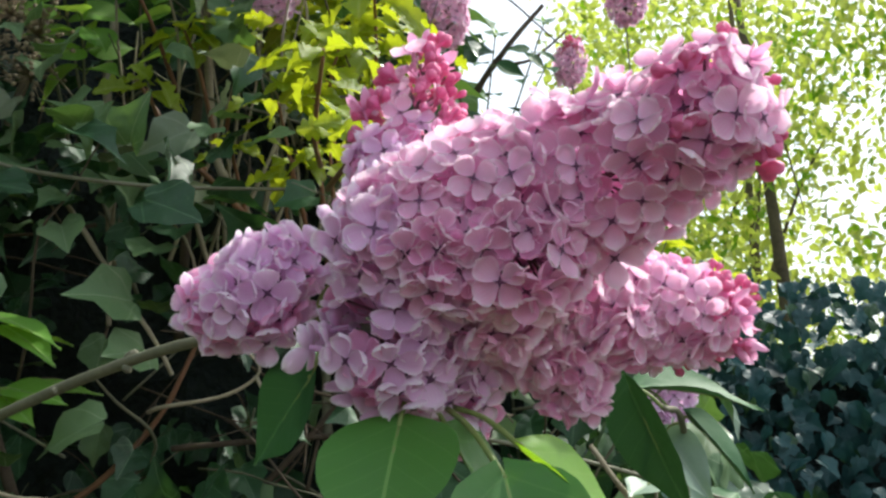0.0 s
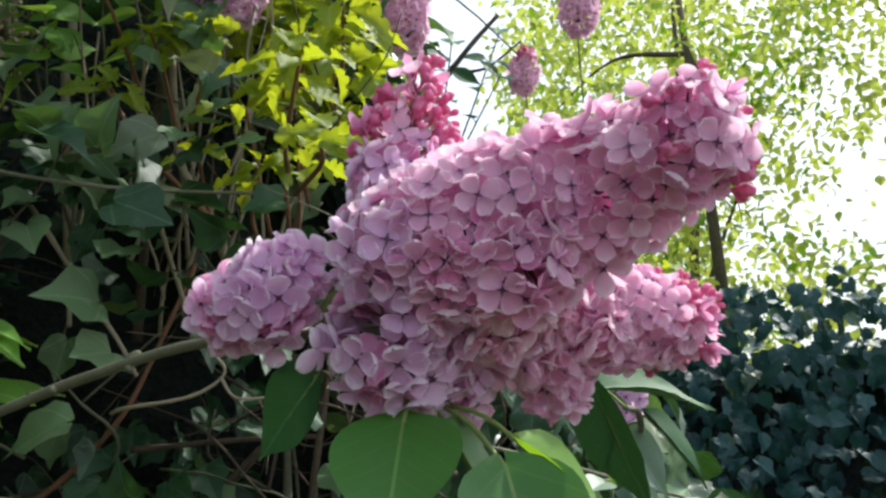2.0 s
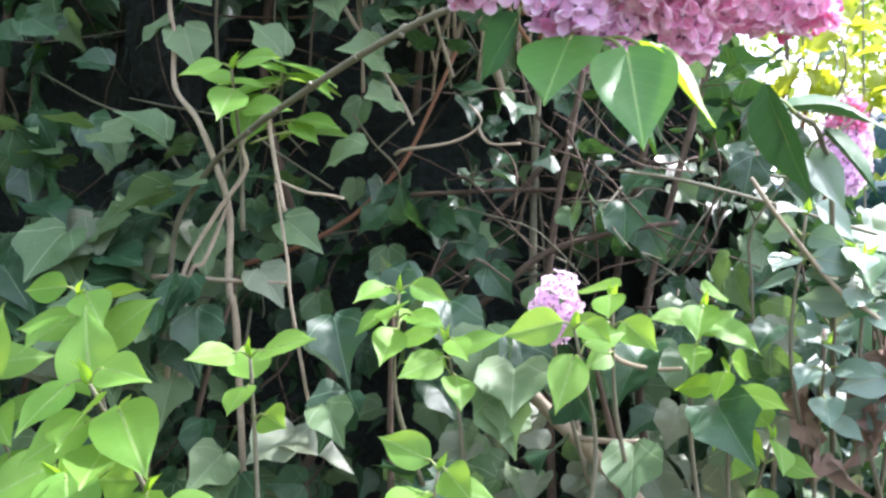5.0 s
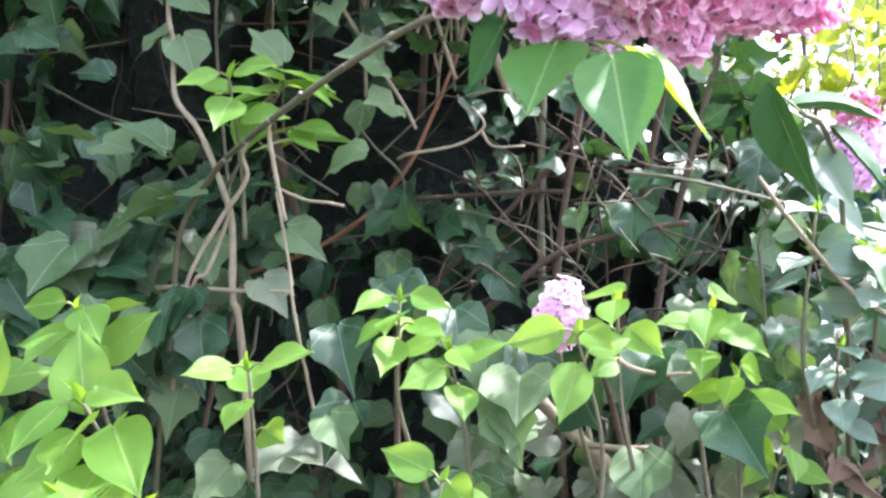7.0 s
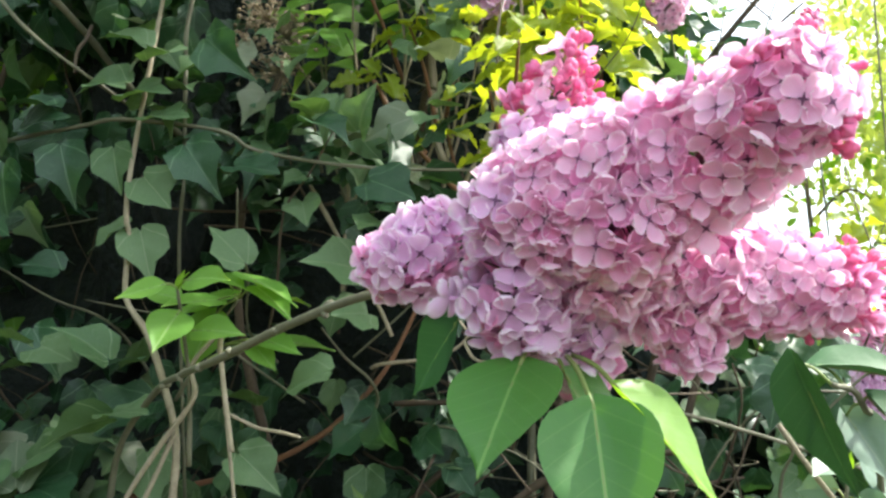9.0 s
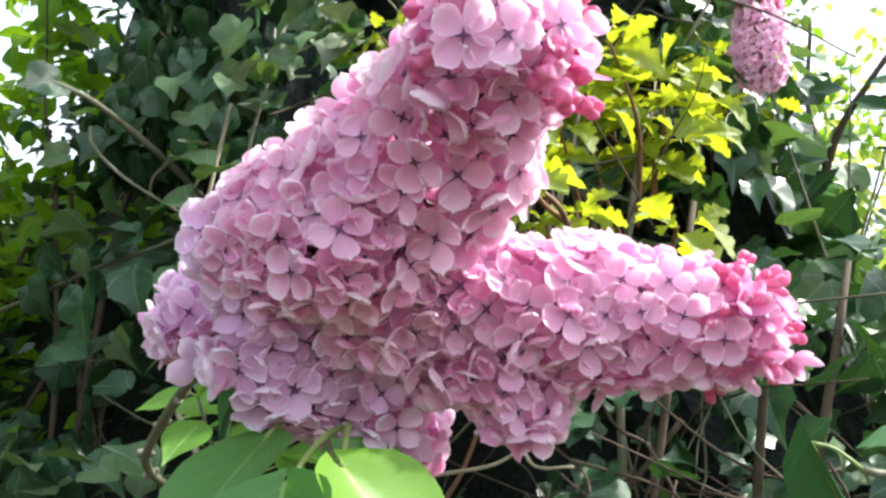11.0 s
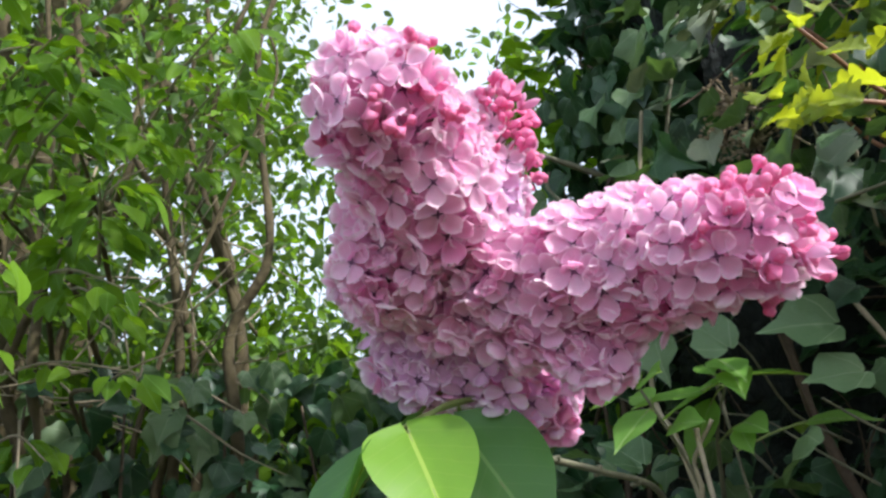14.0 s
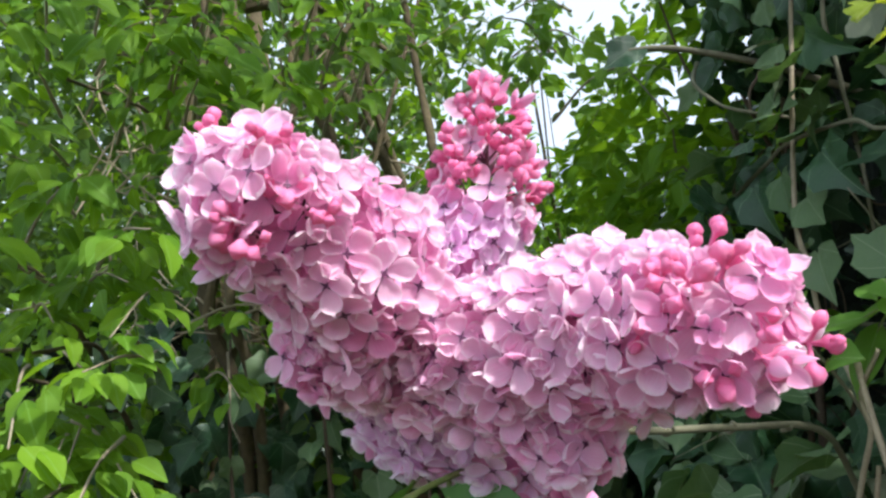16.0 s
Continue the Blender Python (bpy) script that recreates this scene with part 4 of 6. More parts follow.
# ---------------------------------------------------------------- twigs in the hedge


def twig(points, r0, r1, mat, label, category="twig", forks=0, group="bare twigs in the hedge", name="bare_twig", sides=7):
    ob = tagged(new(name, mesh_from(name, *tube_arrays(points, r0, r1, sides, 0.10), mat)), label, category, group)
    return ob


PALE = "pale bare ivy stem twisting down through the leaves"
THIN = "thin bare brown twig among the ivy"
twig([(-0.53, 0.78, 1.95), (-0.512, 0.73, 1.691), (-0.504, 0.73, 1.625), (-0.500, 0.73, 1.565), (-0.469, 0.73, 1.526), (-0.440, 0.73, 1.468), (-0.423, 0.73, 1.417), (-0.420, 0.73, 1.336), (-0.410, 0.74, 1.244), (-0.42, 0.85, 0.6), (-0.43, 0.92, 0.0)], 0.0026, 0.0050, PALE_BARK, PALE)
twig([(-0.37, 0.71, 1.53), (-0.393, 0.70, 1.495), (-0.388, 0.70, 1.464), (-0.423, 0.70, 1.415), (-0.463, 0.70, 1.341), (-0.49, 0.72, 1.22)], 0.0022, 0.0030, PALE_BARK, THIN)
twig([(-0.415, 0.715, 1.432), (-0.440, 0.71, 1.366), (-0.459, 0.71, 1.344), (-0.48, 0.73, 1.20)], 0.0025, 0.0030, PALE_BARK, THIN)
twig([(-0.352, 0.68, 1.52), (-0.350, 0.68, 1.503), (-0.341, 0.68, 1.461), (-0.330, 0.68, 1.418)], 0.0030, 0.0022, PALE_BARK, THIN)
twig([(-0.345, 0.685, 1.453), (-0.313, 0.69, 1.440), (-0.290, 0.69, 1.437), (-0.269, 0.69, 1.433)], 0.0018, 0.0014, PALE_BARK, THIN)
twig([(-0.352, 0.70, 1.45), (-0.346, 0.70, 1.422), (-0.335, 0.70, 1.369), (-0.328, 0.70, 1.320), (-0.32, 0.74, 1.2)], 0.0016, 0.0020, PALE_BARK, THIN)
twig([(-0.52, 0.73, 1.346), (-0.473, 0.72, 1.347), (-0.403, 0.72, 1.344), (-0.341, 0.72, 1.344)], 0.0030, 0.0022, PALE_BARK, THIN)
twig([(-0.66, 0.95, 1.335), (-0.582, 0.93, 1.349), (-0.481, 0.93, 1.375), (-0.407, 0.93, 1.403), (-0.345, 0.93, 1.442), (-0.292, 0.93, 1.498), (-0.264, 0.93, 1.549), (-0.215, 0.93, 1.662)], 0.0042, 0.0026, RED_BARK, "long arching reddish-brown twig in front of dark ivy")
twig([(-0.359, 0.85, 1.710), (-0.307, 0.85, 1.630), (-0.268, 0.85, 1.573), (-0.249, 0.85, 1.538)], 0.0028, 0.0022, PALE_BARK, THIN)
twig([(-0.275, 0.86, 1.504), (-0.258, 0.85, 1.508), (-0.196, 0.85, 1.517), (-0.165, 0.85, 1.538), (-0.180, 0.85, 1.561)], 0.0022, 0.0014, PALE_BARK, "thin crooked twig with sharp bends")
twig([(-0.169, 0.85, 1.534), (-0.154, 0.85, 1.514), (-0.117, 0.85, 1.513)], 0.0020, 0.0014, PALE_BARK, "thin crooked twig with sharp bends")
twig([(-0.33, 1.0, 1.30), (-0.254, 1.0, 1.372), (-0.186, 1.0, 1.435), (-0.126, 1.0, 1.496), (-0.06, 1.0, 1.57)], 0.0045, 0.0035, DARK_BARK, THIN)
twig([(-0.30, 1.0, 1.468), (-0.266, 1.0, 1.470), (-0.180, 1.0, 1.474), (-0.096, 1.0, 1.475)], 0.0038, 0.0030, DARK_BARK, THIN)
twig([(-0.24, 0.95, 1.28), (-0.164, 0.95, 1.338), (-0.100, 0.95, 1.390), (-0.003, 0.95, 1.420), (0.06, 0.96, 1.43)], 0.0055, 0.0035, DARK_BARK, THIN)
twig([(-0.16, 0.80, 1.31), (-0.096, 0.78, 1.247), (-0.050, 0.78, 1.203), (0.003, 0.78, 1.156), (0.05, 0.80, 1.09), (0.09, 0.85, 0.9), (0.10, 0.9, 0.0)], 0.0065, 0.010, PALE_BARK, "thick pale bare branch low in the hedge")
twig([(-0.034, 0.765, 1.194), (0.000, 0.75, 1.196), (0.030, 0.75, 1.198)], 0.0035, 0.0025, PALE_BARK, THIN)
twig([(0.000, 0.74, 1.287), (0.013, 0.72, 1.279), (0.042, 0.72, 1.273), (0.070, 0.72, 1.275)], 0.0026, 0.0020, PALE_BARK, THIN)
twig([(0.00, 0.81, 1.475), (0.058, 0.80, 1.465), (0.142, 0.80, 1.443), (0.266, 0.80, 1.405), (0.40, 0.80, 1.37)], 0.0019, 0.0018, LILAC_BARK, THIN)
twig([(0.13, 0.75, 1.46), (0.159, 0.75, 1.417), (0.209, 0.75, 1.354), (0.256, 0.75, 1.315), (0.34, 0.78, 1.2)], 0.0022, 0.0026, PALE_BARK, THIN)
twig([(-0.262, 0.95, 2.25), (-0.257, 0.95, 2.026), (-0.253, 0.95, 1.911), (-0.245, 0.95, 1.820), (-0.236, 0.95, 1.773), (-0.203, 0.95, 1.713), (-0.17, 1.0, 1.6)], 0.0040, 0.0060, PALE_BARK, "upright bare grey stem rising through the hedge")
twig([(-0.320, 0.90, 1.87), (-0.298, 0.90, 1.837), (-0.270, 0.90, 1.788), (-0.224, 0.90, 1.738), (-0.18, 0.93, 1.69)], 0.0022, 0.0032, RED_BARK, THIN)
twig([(-0.30, 1.1, 2.20), (-0.310, 1.1, 1.950), (-0.319, 1.1, 1.839), (-0.33, 1.1, 1.6)], 0.0060, 0.0070, DARK_BARK, THIN)
twig([(-0.425, 1.1, 2.30), (-0.431, 1.1, 2.089), (-0.431, 1.1, 2.005), (-0.437, 1.1, 1.957), (-0.42, 1.1, 1.7)], 0.0055, 0.0065, PALE_BARK, THIN)
twig([(-0.68, 0.625, 1.95), (-0.66, 0.686, 1.940), (-0.66, 0.801, 1.909), (-0.66, 0.890, 1.874), (-0.64, 1.00, 1.83)], 0.0035, 0.0055, LILAC_BARK, "bare snapped brown branch sticking out of the ivy")
twig([(-0.64, 0.790, 1.910), (-0.63, 0.773, 1.885), (-0.625, 0.755, 1.860), (-0.62, 0.750, 1.83)], 0.0028, 0.0016, DARK_BARK, THIN)


def twig_tangle():
    """The mat of fine dead stems deep in the hedge."""
    r = random.Random(5)
    heap = Heap()
    for k in range(170):
        x, z = r.uniform(-1.1, 0.25), r.uniform(1.0, 2.3)
        if z > hedge_top(x):
            continue
        p = Vector((x, hedge_front(x, z) + r.uniform(0.02, 0.3), z))
        way = spread((0.15, 0, 0.5), 0.7, r)
        pts = [p]
        for j in range(4):
            way = spread(way, 0.35, r)
            pts.append(pts[-1] + way * r.uniform(0.04, 0.10))
        rad = r.uniform(0.0008, 0.0026)
        heap.add(tube_arrays(pts, rad, rad * 0.5, 5, 0.1, 3, r), None, r.randrange(3))
    for k in range(16):                                   # a sheaf of upright dry stems
        x, z = r.uniform(-0.36, -0.14), r.uniform(1.56, 1.72)
        pts = [Vector((x, 0.90 + r.uniform(0, 0.14), z))]
        way = spread((0.05, 0, 1.0), 0.18, r)
        for j in range(5):
            way = spread(way, 0.16, r)
            pts.append(pts[-1] + way * r.uniform(0.05, 0.10))
        rad = r.uniform(0.0012, 0.0034)
        heap.add(tube_arrays(pts, rad, rad * 0.5, 5, 0.1, 3, r), None, 3)
    for k in range(60):
        x, z = r.gauss(-0.08, 0.13), r.gauss(1.46, 0.11)
        pts = [Vector((x, 0.90 + r.uniform(0, 0.22), z))]
        way = spread((0.5, 0, 0.3), 0.8, r)
        for j in range(4):
            way = spread(way, 0.3, r)
            pts.append(pts[-1] + way * r.uniform(0.03, 0.08))
        rad = r.uniform(0.0008, 0.0024)
        heap.add(tube_arrays(pts, rad, rad * 0.5, 5, 0.1, 3, r), None, r.randrange(3))
    ob = new("dead_twig_tangle", heap.mesh("dead_twig_tangle", [DARK_BARK, LILAC_BARK, DARK_BARK, PALE_BARK]))
    tagged(ob, "tangle of fine dead brown twigs inside the hedge", "twigs", kind="stuff")


twig_tangle()

# ---------------------------------------------------------------- lilac shoots with young leaves


def lilac_shoot(base, top, leaves, size, mat, seed, label, group="young lilac shoots in the hedge", face=(0.0, -0.72, 0.6), stalk=0.015, bud=True):
    """A thin stem with pairs of heart-shaped leaves."""
    r = random.Random(seed)
    base, top = Vector(base), Vector(top)
    ob = thing("lilac_shoot", base, label, "lilac shoot", group)
    mid = base.lerp(top, 0.5) + Vector((r.uniform(-1, 1), r.uniform(-1, 1), 0)) * 0.02
    pts = [base, mid, top]
    part("stem", mesh_from("shoot_stem", *tube_arrays(pts, 0.0028, 0.0014, 6, 0.05, r=r), LILAC_BARK), ob)
    way = (top - mid).normalized()
    turn = r.uniform(0, 3)
    for i in range(leaves):
        t = 1 - 0.42 * (i // 2) / max(1, leaves // 2)
        foot = mid.lerp(top, max(0.0, min(1, t * 1.2 - 0.2)))
        ang = turn + math.pi * (i % 2) + 1.45 * (i // 2)
        out = Matrix.Rotation(ang, 3, way) @ way.orthogonal().normalized()
        out = (out + Vector((0, -0.35, 0)) + way * 0.35).normalized()
        at = foot + out * stalk
        tip = spread(out + Vector((0, -0.15, -0.55)), 0.22, r)
        s = size * r.uniform(0.75, 1.15)
        heart_leaf(ob, at, at + tip * s, spread(face, 0.22, r), s * 0.74, mat, r.uniform(0.06, 0.26), r.uniform(0.05, 0.22), foot, seed=seed * 31 + i)
    if bud:
        for k in range(2):
            out = spread(way, 0.3, r)
            heart_leaf(ob, top, top + out * size * 0.4, spread(face, 0.4, r), size * 0.14, LILAC_LEAF_YELLOW, 0.5, 0.1, seed=k)
    return ob


YOUNG = "upright lilac shoot with fresh light green heart-shaped leaves"
lilac_shoot((-0.44, 0.60, 1.12), (-0.432, 0.50, 1.33), 7, 0.055, LILAC_LEAF_YOUNG, 1, YOUNG)
lilac_shoot((-0.32, 0.46, 1.05), (-0.315, 0.37, 1.275), 8, 0.058, LILAC_LEAF_YOUNG, 2, YOUNG)
lilac_shoot((-0.17, 0.68, 1.15), (-0.174, 0.60, 1.340), 8, 0.042, LILAC_LEAF_YOUNG, 4, YOUNG)
lilac_shoot((-0.13, 0.68, 1.10), (-0.134, 0.62, 1.297), 6, 0.043, LILAC_LEAF_YOUNG, 5, YOUNG)
lilac_shoot((-0.01, 0.66, 1.12), (-0.016, 0.59, 1.315), 4, 0.044, LILAC_LEAF_YOUNG, 6, YOUNG)
lilac_shoot((0.03, 0.72, 1.14), (0.010, 0.645, 1.340), 5, 0.042, LILAC_LEAF_YOUNG, 7, YOUNG)
lilac_shoot((0.09, 0.76, 1.12), (0.087, 0.69, 1.335), 6, 0.045, LILAC_LEAF_YOUNG, 8, YOUNG)
lilac_shoot((0.12, 0.78, 1.05), (0.110, 0.70, 1.275), 7, 0.042, LILAC_LEAF_YELLOW, 9, YOUNG)
lilac_shoot((-0.26, 0.52, 1.08), (-0.265, 0.50, 1.285), 5, 0.046, LILAC_LEAF_YOUNG, 12, YOUNG)
lilac_shoot((-0.13, 0.56, 1.02), (-0.121, 0.56, 1.195), 4, 0.044, LILAC_LEAF_YOUNG, 13, YOUNG)
lilac_shoot((0.15, 0.80, 1.02), (0.150, 0.72, 1.215), 5, 0.042, LILAC_LEAF_YOUNG, 14, YOUNG)
for k, (x, y, z, n, s) in enumerate(((-0.56, 0.50, 1.275, 8, 0.062), (-0.50, 0.47, 1.245, 7, 0.064), (-0.61, 0.50, 1.205, 5, 0.060),
                                     (-0.39, 0.44, 1.190, 7, 0.064), (-0.54, 0.48, 1.120, 6, 0.064), (-0.30, 0.42, 1.190, 6, 0.060))):
    lilac_shoot((x - 0.01, y + 0.10, z - 0.24), (x, y, z), n, s, LILAC_LEAF_YOUNG, 260 + k, YOUNG)
for k, (x, y, z) in enumerate(((-0.42, 0.93, 2.00), (-0.34, 0.95, 2.06), (-0.28, 0.92, 1.97), (-0.48, 0.94, 2.09), (-0.37, 0.88, 1.93), (-0.22, 0.98, 2.07))):
    lilac_shoot((x + 0.03, y + 0.12, z - 0.30), (x, y, z), 8, 0.058, LILAC_LEAF if k % 2 else LILAC_LEAF_YOUNG, 280 + k, "lilac shoot with mid-green leaves high in the hedge")
SIDE = [(-0.456, 0.770, 1.462), (-0.396, 0.732, 1.522), (-0.365, 0.727, 1.562)]
side_shoot = thing("lilac_shoot", SIDE[0], "leafy light green lilac side shoot beside the pale ivy stem", "lilac shoot", "young lilac shoots in the hedge")
part("stem", mesh_from("shoot_stem", *tube_arrays(SIDE, 0.0026, 0.0014, 6, 0.05), LILAC_BARK), side_shoot)
for k, (base, tip, way, wide, foot) in enumerate((
        ((-0.367, 0.721, 1.565), (-0.423, 0.683, 1.541), (0.1, -0.45, 0.85), 0.037, SIDE[2]), ((-0.386, 0.721, 1.546), (-0.396, 0.692, 1.487), (0.15, -0.9, 0.35), 0.050, SIDE[2]),
        ((-0.360, 0.721, 1.586), (-0.278, 0.688, 1.558), (0.2, -0.2, 0.95), 0.037, SIDE[2]), ((-0.343, 0.721, 1.573), (-0.280, 0.683, 1.543), (0.25, -0.35, 0.9), 0.035, SIDE[2]),
        ((-0.336, 0.721, 1.523), (-0.279, 0.699, 1.512), (0.1, -0.55, 0.8), 0.033, (-0.396, 0.732, 1.511)), ((-0.343, 0.721, 1.518), (-0.303, 0.699, 1.494), (0.1, -0.65, 0.7), 0.026, (-0.396, 0.732, 1.511)),
        ((-0.385, 0.721, 1.585), (-0.341, 0.699, 1.571), (0.1, -0.3, 0.9), 0.028, SIDE[2]), ((-0.374, 0.705, 1.558), (-0.385, 0.634, 1.549), (0.3, -0.3, 0.9), 0.039, SIDE[2]), ((-0.356, 0.735, 1.571), (-0.320, 0.797, 1.571), (0.3, 0.1, 0.9), 0.039, SIDE[2]),
        ((-0.385, 0.836, 1.531), (-0.320, 0.863, 1.529), (0.5, -0.3, 0.8), 0.031, (-0.423, 0.770, 1.505)), ((-0.401, 0.841, 1.532), (-0.436, 0.863, 1.527), (0.4, -0.4, 0.8), 0.022, (-0.423, 0.770, 1.505)))):
    heart_leaf(side_shoot, base, tip, way, wide, LILAC_LEAF_YOUNG, 0.15, 0.10, foot, seed=300 + k)
DARKER = "lilac shoot with dark blue-green drooping leaves"
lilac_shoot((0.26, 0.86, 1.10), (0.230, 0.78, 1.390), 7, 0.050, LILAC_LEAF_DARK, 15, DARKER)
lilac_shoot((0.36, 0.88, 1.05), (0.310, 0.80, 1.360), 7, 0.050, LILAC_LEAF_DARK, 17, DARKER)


# pale material: the sky's sheen on these leaves is in the colour
PALE_SHOOT = "lilac shoot with blue-green leaves, the sky's sheen put into their pale colour"
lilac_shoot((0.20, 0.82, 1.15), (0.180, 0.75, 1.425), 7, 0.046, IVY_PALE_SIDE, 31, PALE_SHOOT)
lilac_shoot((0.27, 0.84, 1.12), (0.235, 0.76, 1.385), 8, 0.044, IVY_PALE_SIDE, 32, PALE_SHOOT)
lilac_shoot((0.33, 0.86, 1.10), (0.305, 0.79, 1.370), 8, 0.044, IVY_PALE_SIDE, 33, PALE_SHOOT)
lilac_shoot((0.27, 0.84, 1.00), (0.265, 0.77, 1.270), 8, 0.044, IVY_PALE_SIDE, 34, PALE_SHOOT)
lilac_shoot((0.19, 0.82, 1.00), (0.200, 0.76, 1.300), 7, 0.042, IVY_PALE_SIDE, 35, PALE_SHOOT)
lilac_shoot((-0.40, 0.72, 1.40), (-0.375, 0.64, 1.560), 5, 0.050, LILAC_LEAF_YOUNG, 36, "leafy light green lilac side shoot beside the pale ivy stem")
# dark leaf copy: the backlit outline is put into the colour
SKYLINE = "lilac shoot with leaves coloured dark as a silhouette on the bright sky"
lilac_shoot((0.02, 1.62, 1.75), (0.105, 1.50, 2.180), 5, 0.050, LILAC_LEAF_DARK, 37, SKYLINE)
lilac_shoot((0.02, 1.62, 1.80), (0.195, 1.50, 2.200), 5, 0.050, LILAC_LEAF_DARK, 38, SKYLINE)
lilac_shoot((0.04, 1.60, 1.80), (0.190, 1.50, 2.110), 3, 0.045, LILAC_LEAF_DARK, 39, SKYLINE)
for k, (x, z) in enumerate(((-0.08, 2.26), (-0.03, 2.18), (0.02, 2.11))):
    lilac_shoot((0.00 + 0.4 * x, 1.64, 1.72), (x, 1.55, z), 7, 0.062, LILAC_LEAF_YOUNG if k % 2 else LILAC_LEAF, 240 + k, "leafy lilac shoot with fresh green leaves above the hedge")
twig([(0.05, 1.66, 1.60), (0.03, 1.58, 1.95), (0.06, 1.55, 2.08), (0.13, 1.54, 2.18), (0.20, 1.54, 2.26)], 0.010, 0.004, DARK_BARK, "dark forked lilac branch against the sky")
twig([(0.045, 1.555, 2.05), (0.03, 1.55, 2.16), (0.05, 1.55, 2.32)], 0.006, 0.003, DARK_BARK, "dark forked lilac branch against the sky")
twig([(0.10, 1.54, 2.145), (0.17, 1.54, 2.15), (0.24, 1.53, 2.20)], 0.004, 0.002, DARK_BARK, "dark forked lilac branch against the sky")


def small_truss(base, tip, radii, stalk, seed, label, mat=FLORETS_PINK, scale=0.75, gap=0.0095, buds=0.75):
    """A single lilac flower head on its own stalk."""
    heads = {"one": dict(path=[base, tuple(Vector(base).lerp(Vector(tip), 0.5)), tip], radii=radii, open=mat, buds=buds)}
    ob = thing("lilac_truss", stalk[0], label, "lilac flower", "lilac flower heads in the background")
    part("stem", mesh_from("truss_stem", *tube_arrays([*stalk, base], 0.0026, 0.0014, 6), LILAC_BARK), ob)
    lilac_head(ob, "one", heads, gap, seed, scale=scale, inner_layer=False)
    return ob


small_truss((-0.045, 0.672, 1.318), (-0.040, 0.660, 1.345), (0.018, 0.020, 0.014), [(-0.02, 0.76, 1.15), (-0.045, 0.69, 1.28)], 40, "small half-open pink lilac head low among young leaves", FLORETS_DEEP, scale=0.78, buds=2.0)
small_truss((0.250, 1.00, 1.500), (0.252, 0.985, 1.560), (0.026, 0.026, 0.014), [(0.20, 1.40, 0.0), (0.21, 1.35, 1.0), (0.24, 1.05, 1.42)], 41, "mauve lilac flower head in the distance", FLORETS_LAVENDER, 1.25, 0.0135)
small_truss((-0.19, 0.92, 1.990), (-0.21, 0.91, 2.080), (0.050, 0.055, 0.030), [(-0.10, 1.15, 0.0), (-0.12, 1.10, 1.3), (-0.19, 0.95, 1.88)], 42, "mauve lilac flower head high in the hedge", FLORETS_PINK, 1.25, 0.0135)
small_truss((0.250, 1.60, 2.150), (0.258, 1.60, 2.195), (0.024, 0.026, 0.016), [(0.34, 1.75, 0.0), (0.31, 1.70, 1.2), (0.26, 1.62, 2.05)], 43, "mauve lilac flower head against the sky", FLORETS_PINK, 1.25, 0.0135)
small_truss((0.370, 1.60, 2.280), (0.380, 1.60, 2.380), (0.034, 0.036, 0.018), [(0.42, 1.75, 0.0), (0.40, 1.70, 1.3), (0.37, 1.62, 2.2)], 44, "mauve lilac flower head against the sky", FLORETS_PINK, 1.25, 0.0135)
small_truss((0.020, 1.20, 2.060), (0.022, 1.20, 2.170), (0.030, 0.032, 0.016), [(0.10, 1.40, 0.0), (0.10, 1.32, 1.4), (0.03, 1.22, 2.0)], 45, "mauve lilac flower head high above the oak leaves", FLORETS_PINK, 1.25, 0.0135)

# ---------------------------------------------------------------- oak sapling with yellow spring leaves


def oak_sprig(at, spreadout, count, size, seed, stem_from):
    """A twig ending in a rosette of lobed leaves."""
    r = random.Random(seed)
    at = Vector(at)
    ob = thing("oak_sprig", stem_from, "thin oak twig with lobed yellow-green spring leaves", "oak twig", "oak twigs in the hedge")
    mid = Vector(stem_from).lerp(at, 0.55) + Vector((r.uniform(-1, 1), r.uniform(-1, 1), r.uniform(-1, 1))) * 0.02
    part("stem", mesh_from("oak_stem", *tube_arrays([Vector(stem_from), mid, at], 0.0030, 0.0014, 6, 0.08, r=r), RED_BARK), ob)
    for i in range(count):
        a = 2.4 * i + r.uniform(-0.3, 0.3)
        out = Vector((math.cos(a), math.sin(a) * 0.7 - 0.25, r.uniform(-0.55, 0.25))).normalized()
        p = at + spread(out, 0.5, r) * spreadout * r.uniform(0.0, 1.0)
        m = frame_at(p, spread(out, 0.2, r), spread((0.1, -0.35, 0.8), 0.35, r), size * r.uniform(0.7, 1.15))
        part("leaf", r.choice(OAK_MESHES), ob, m=m)
    return ob


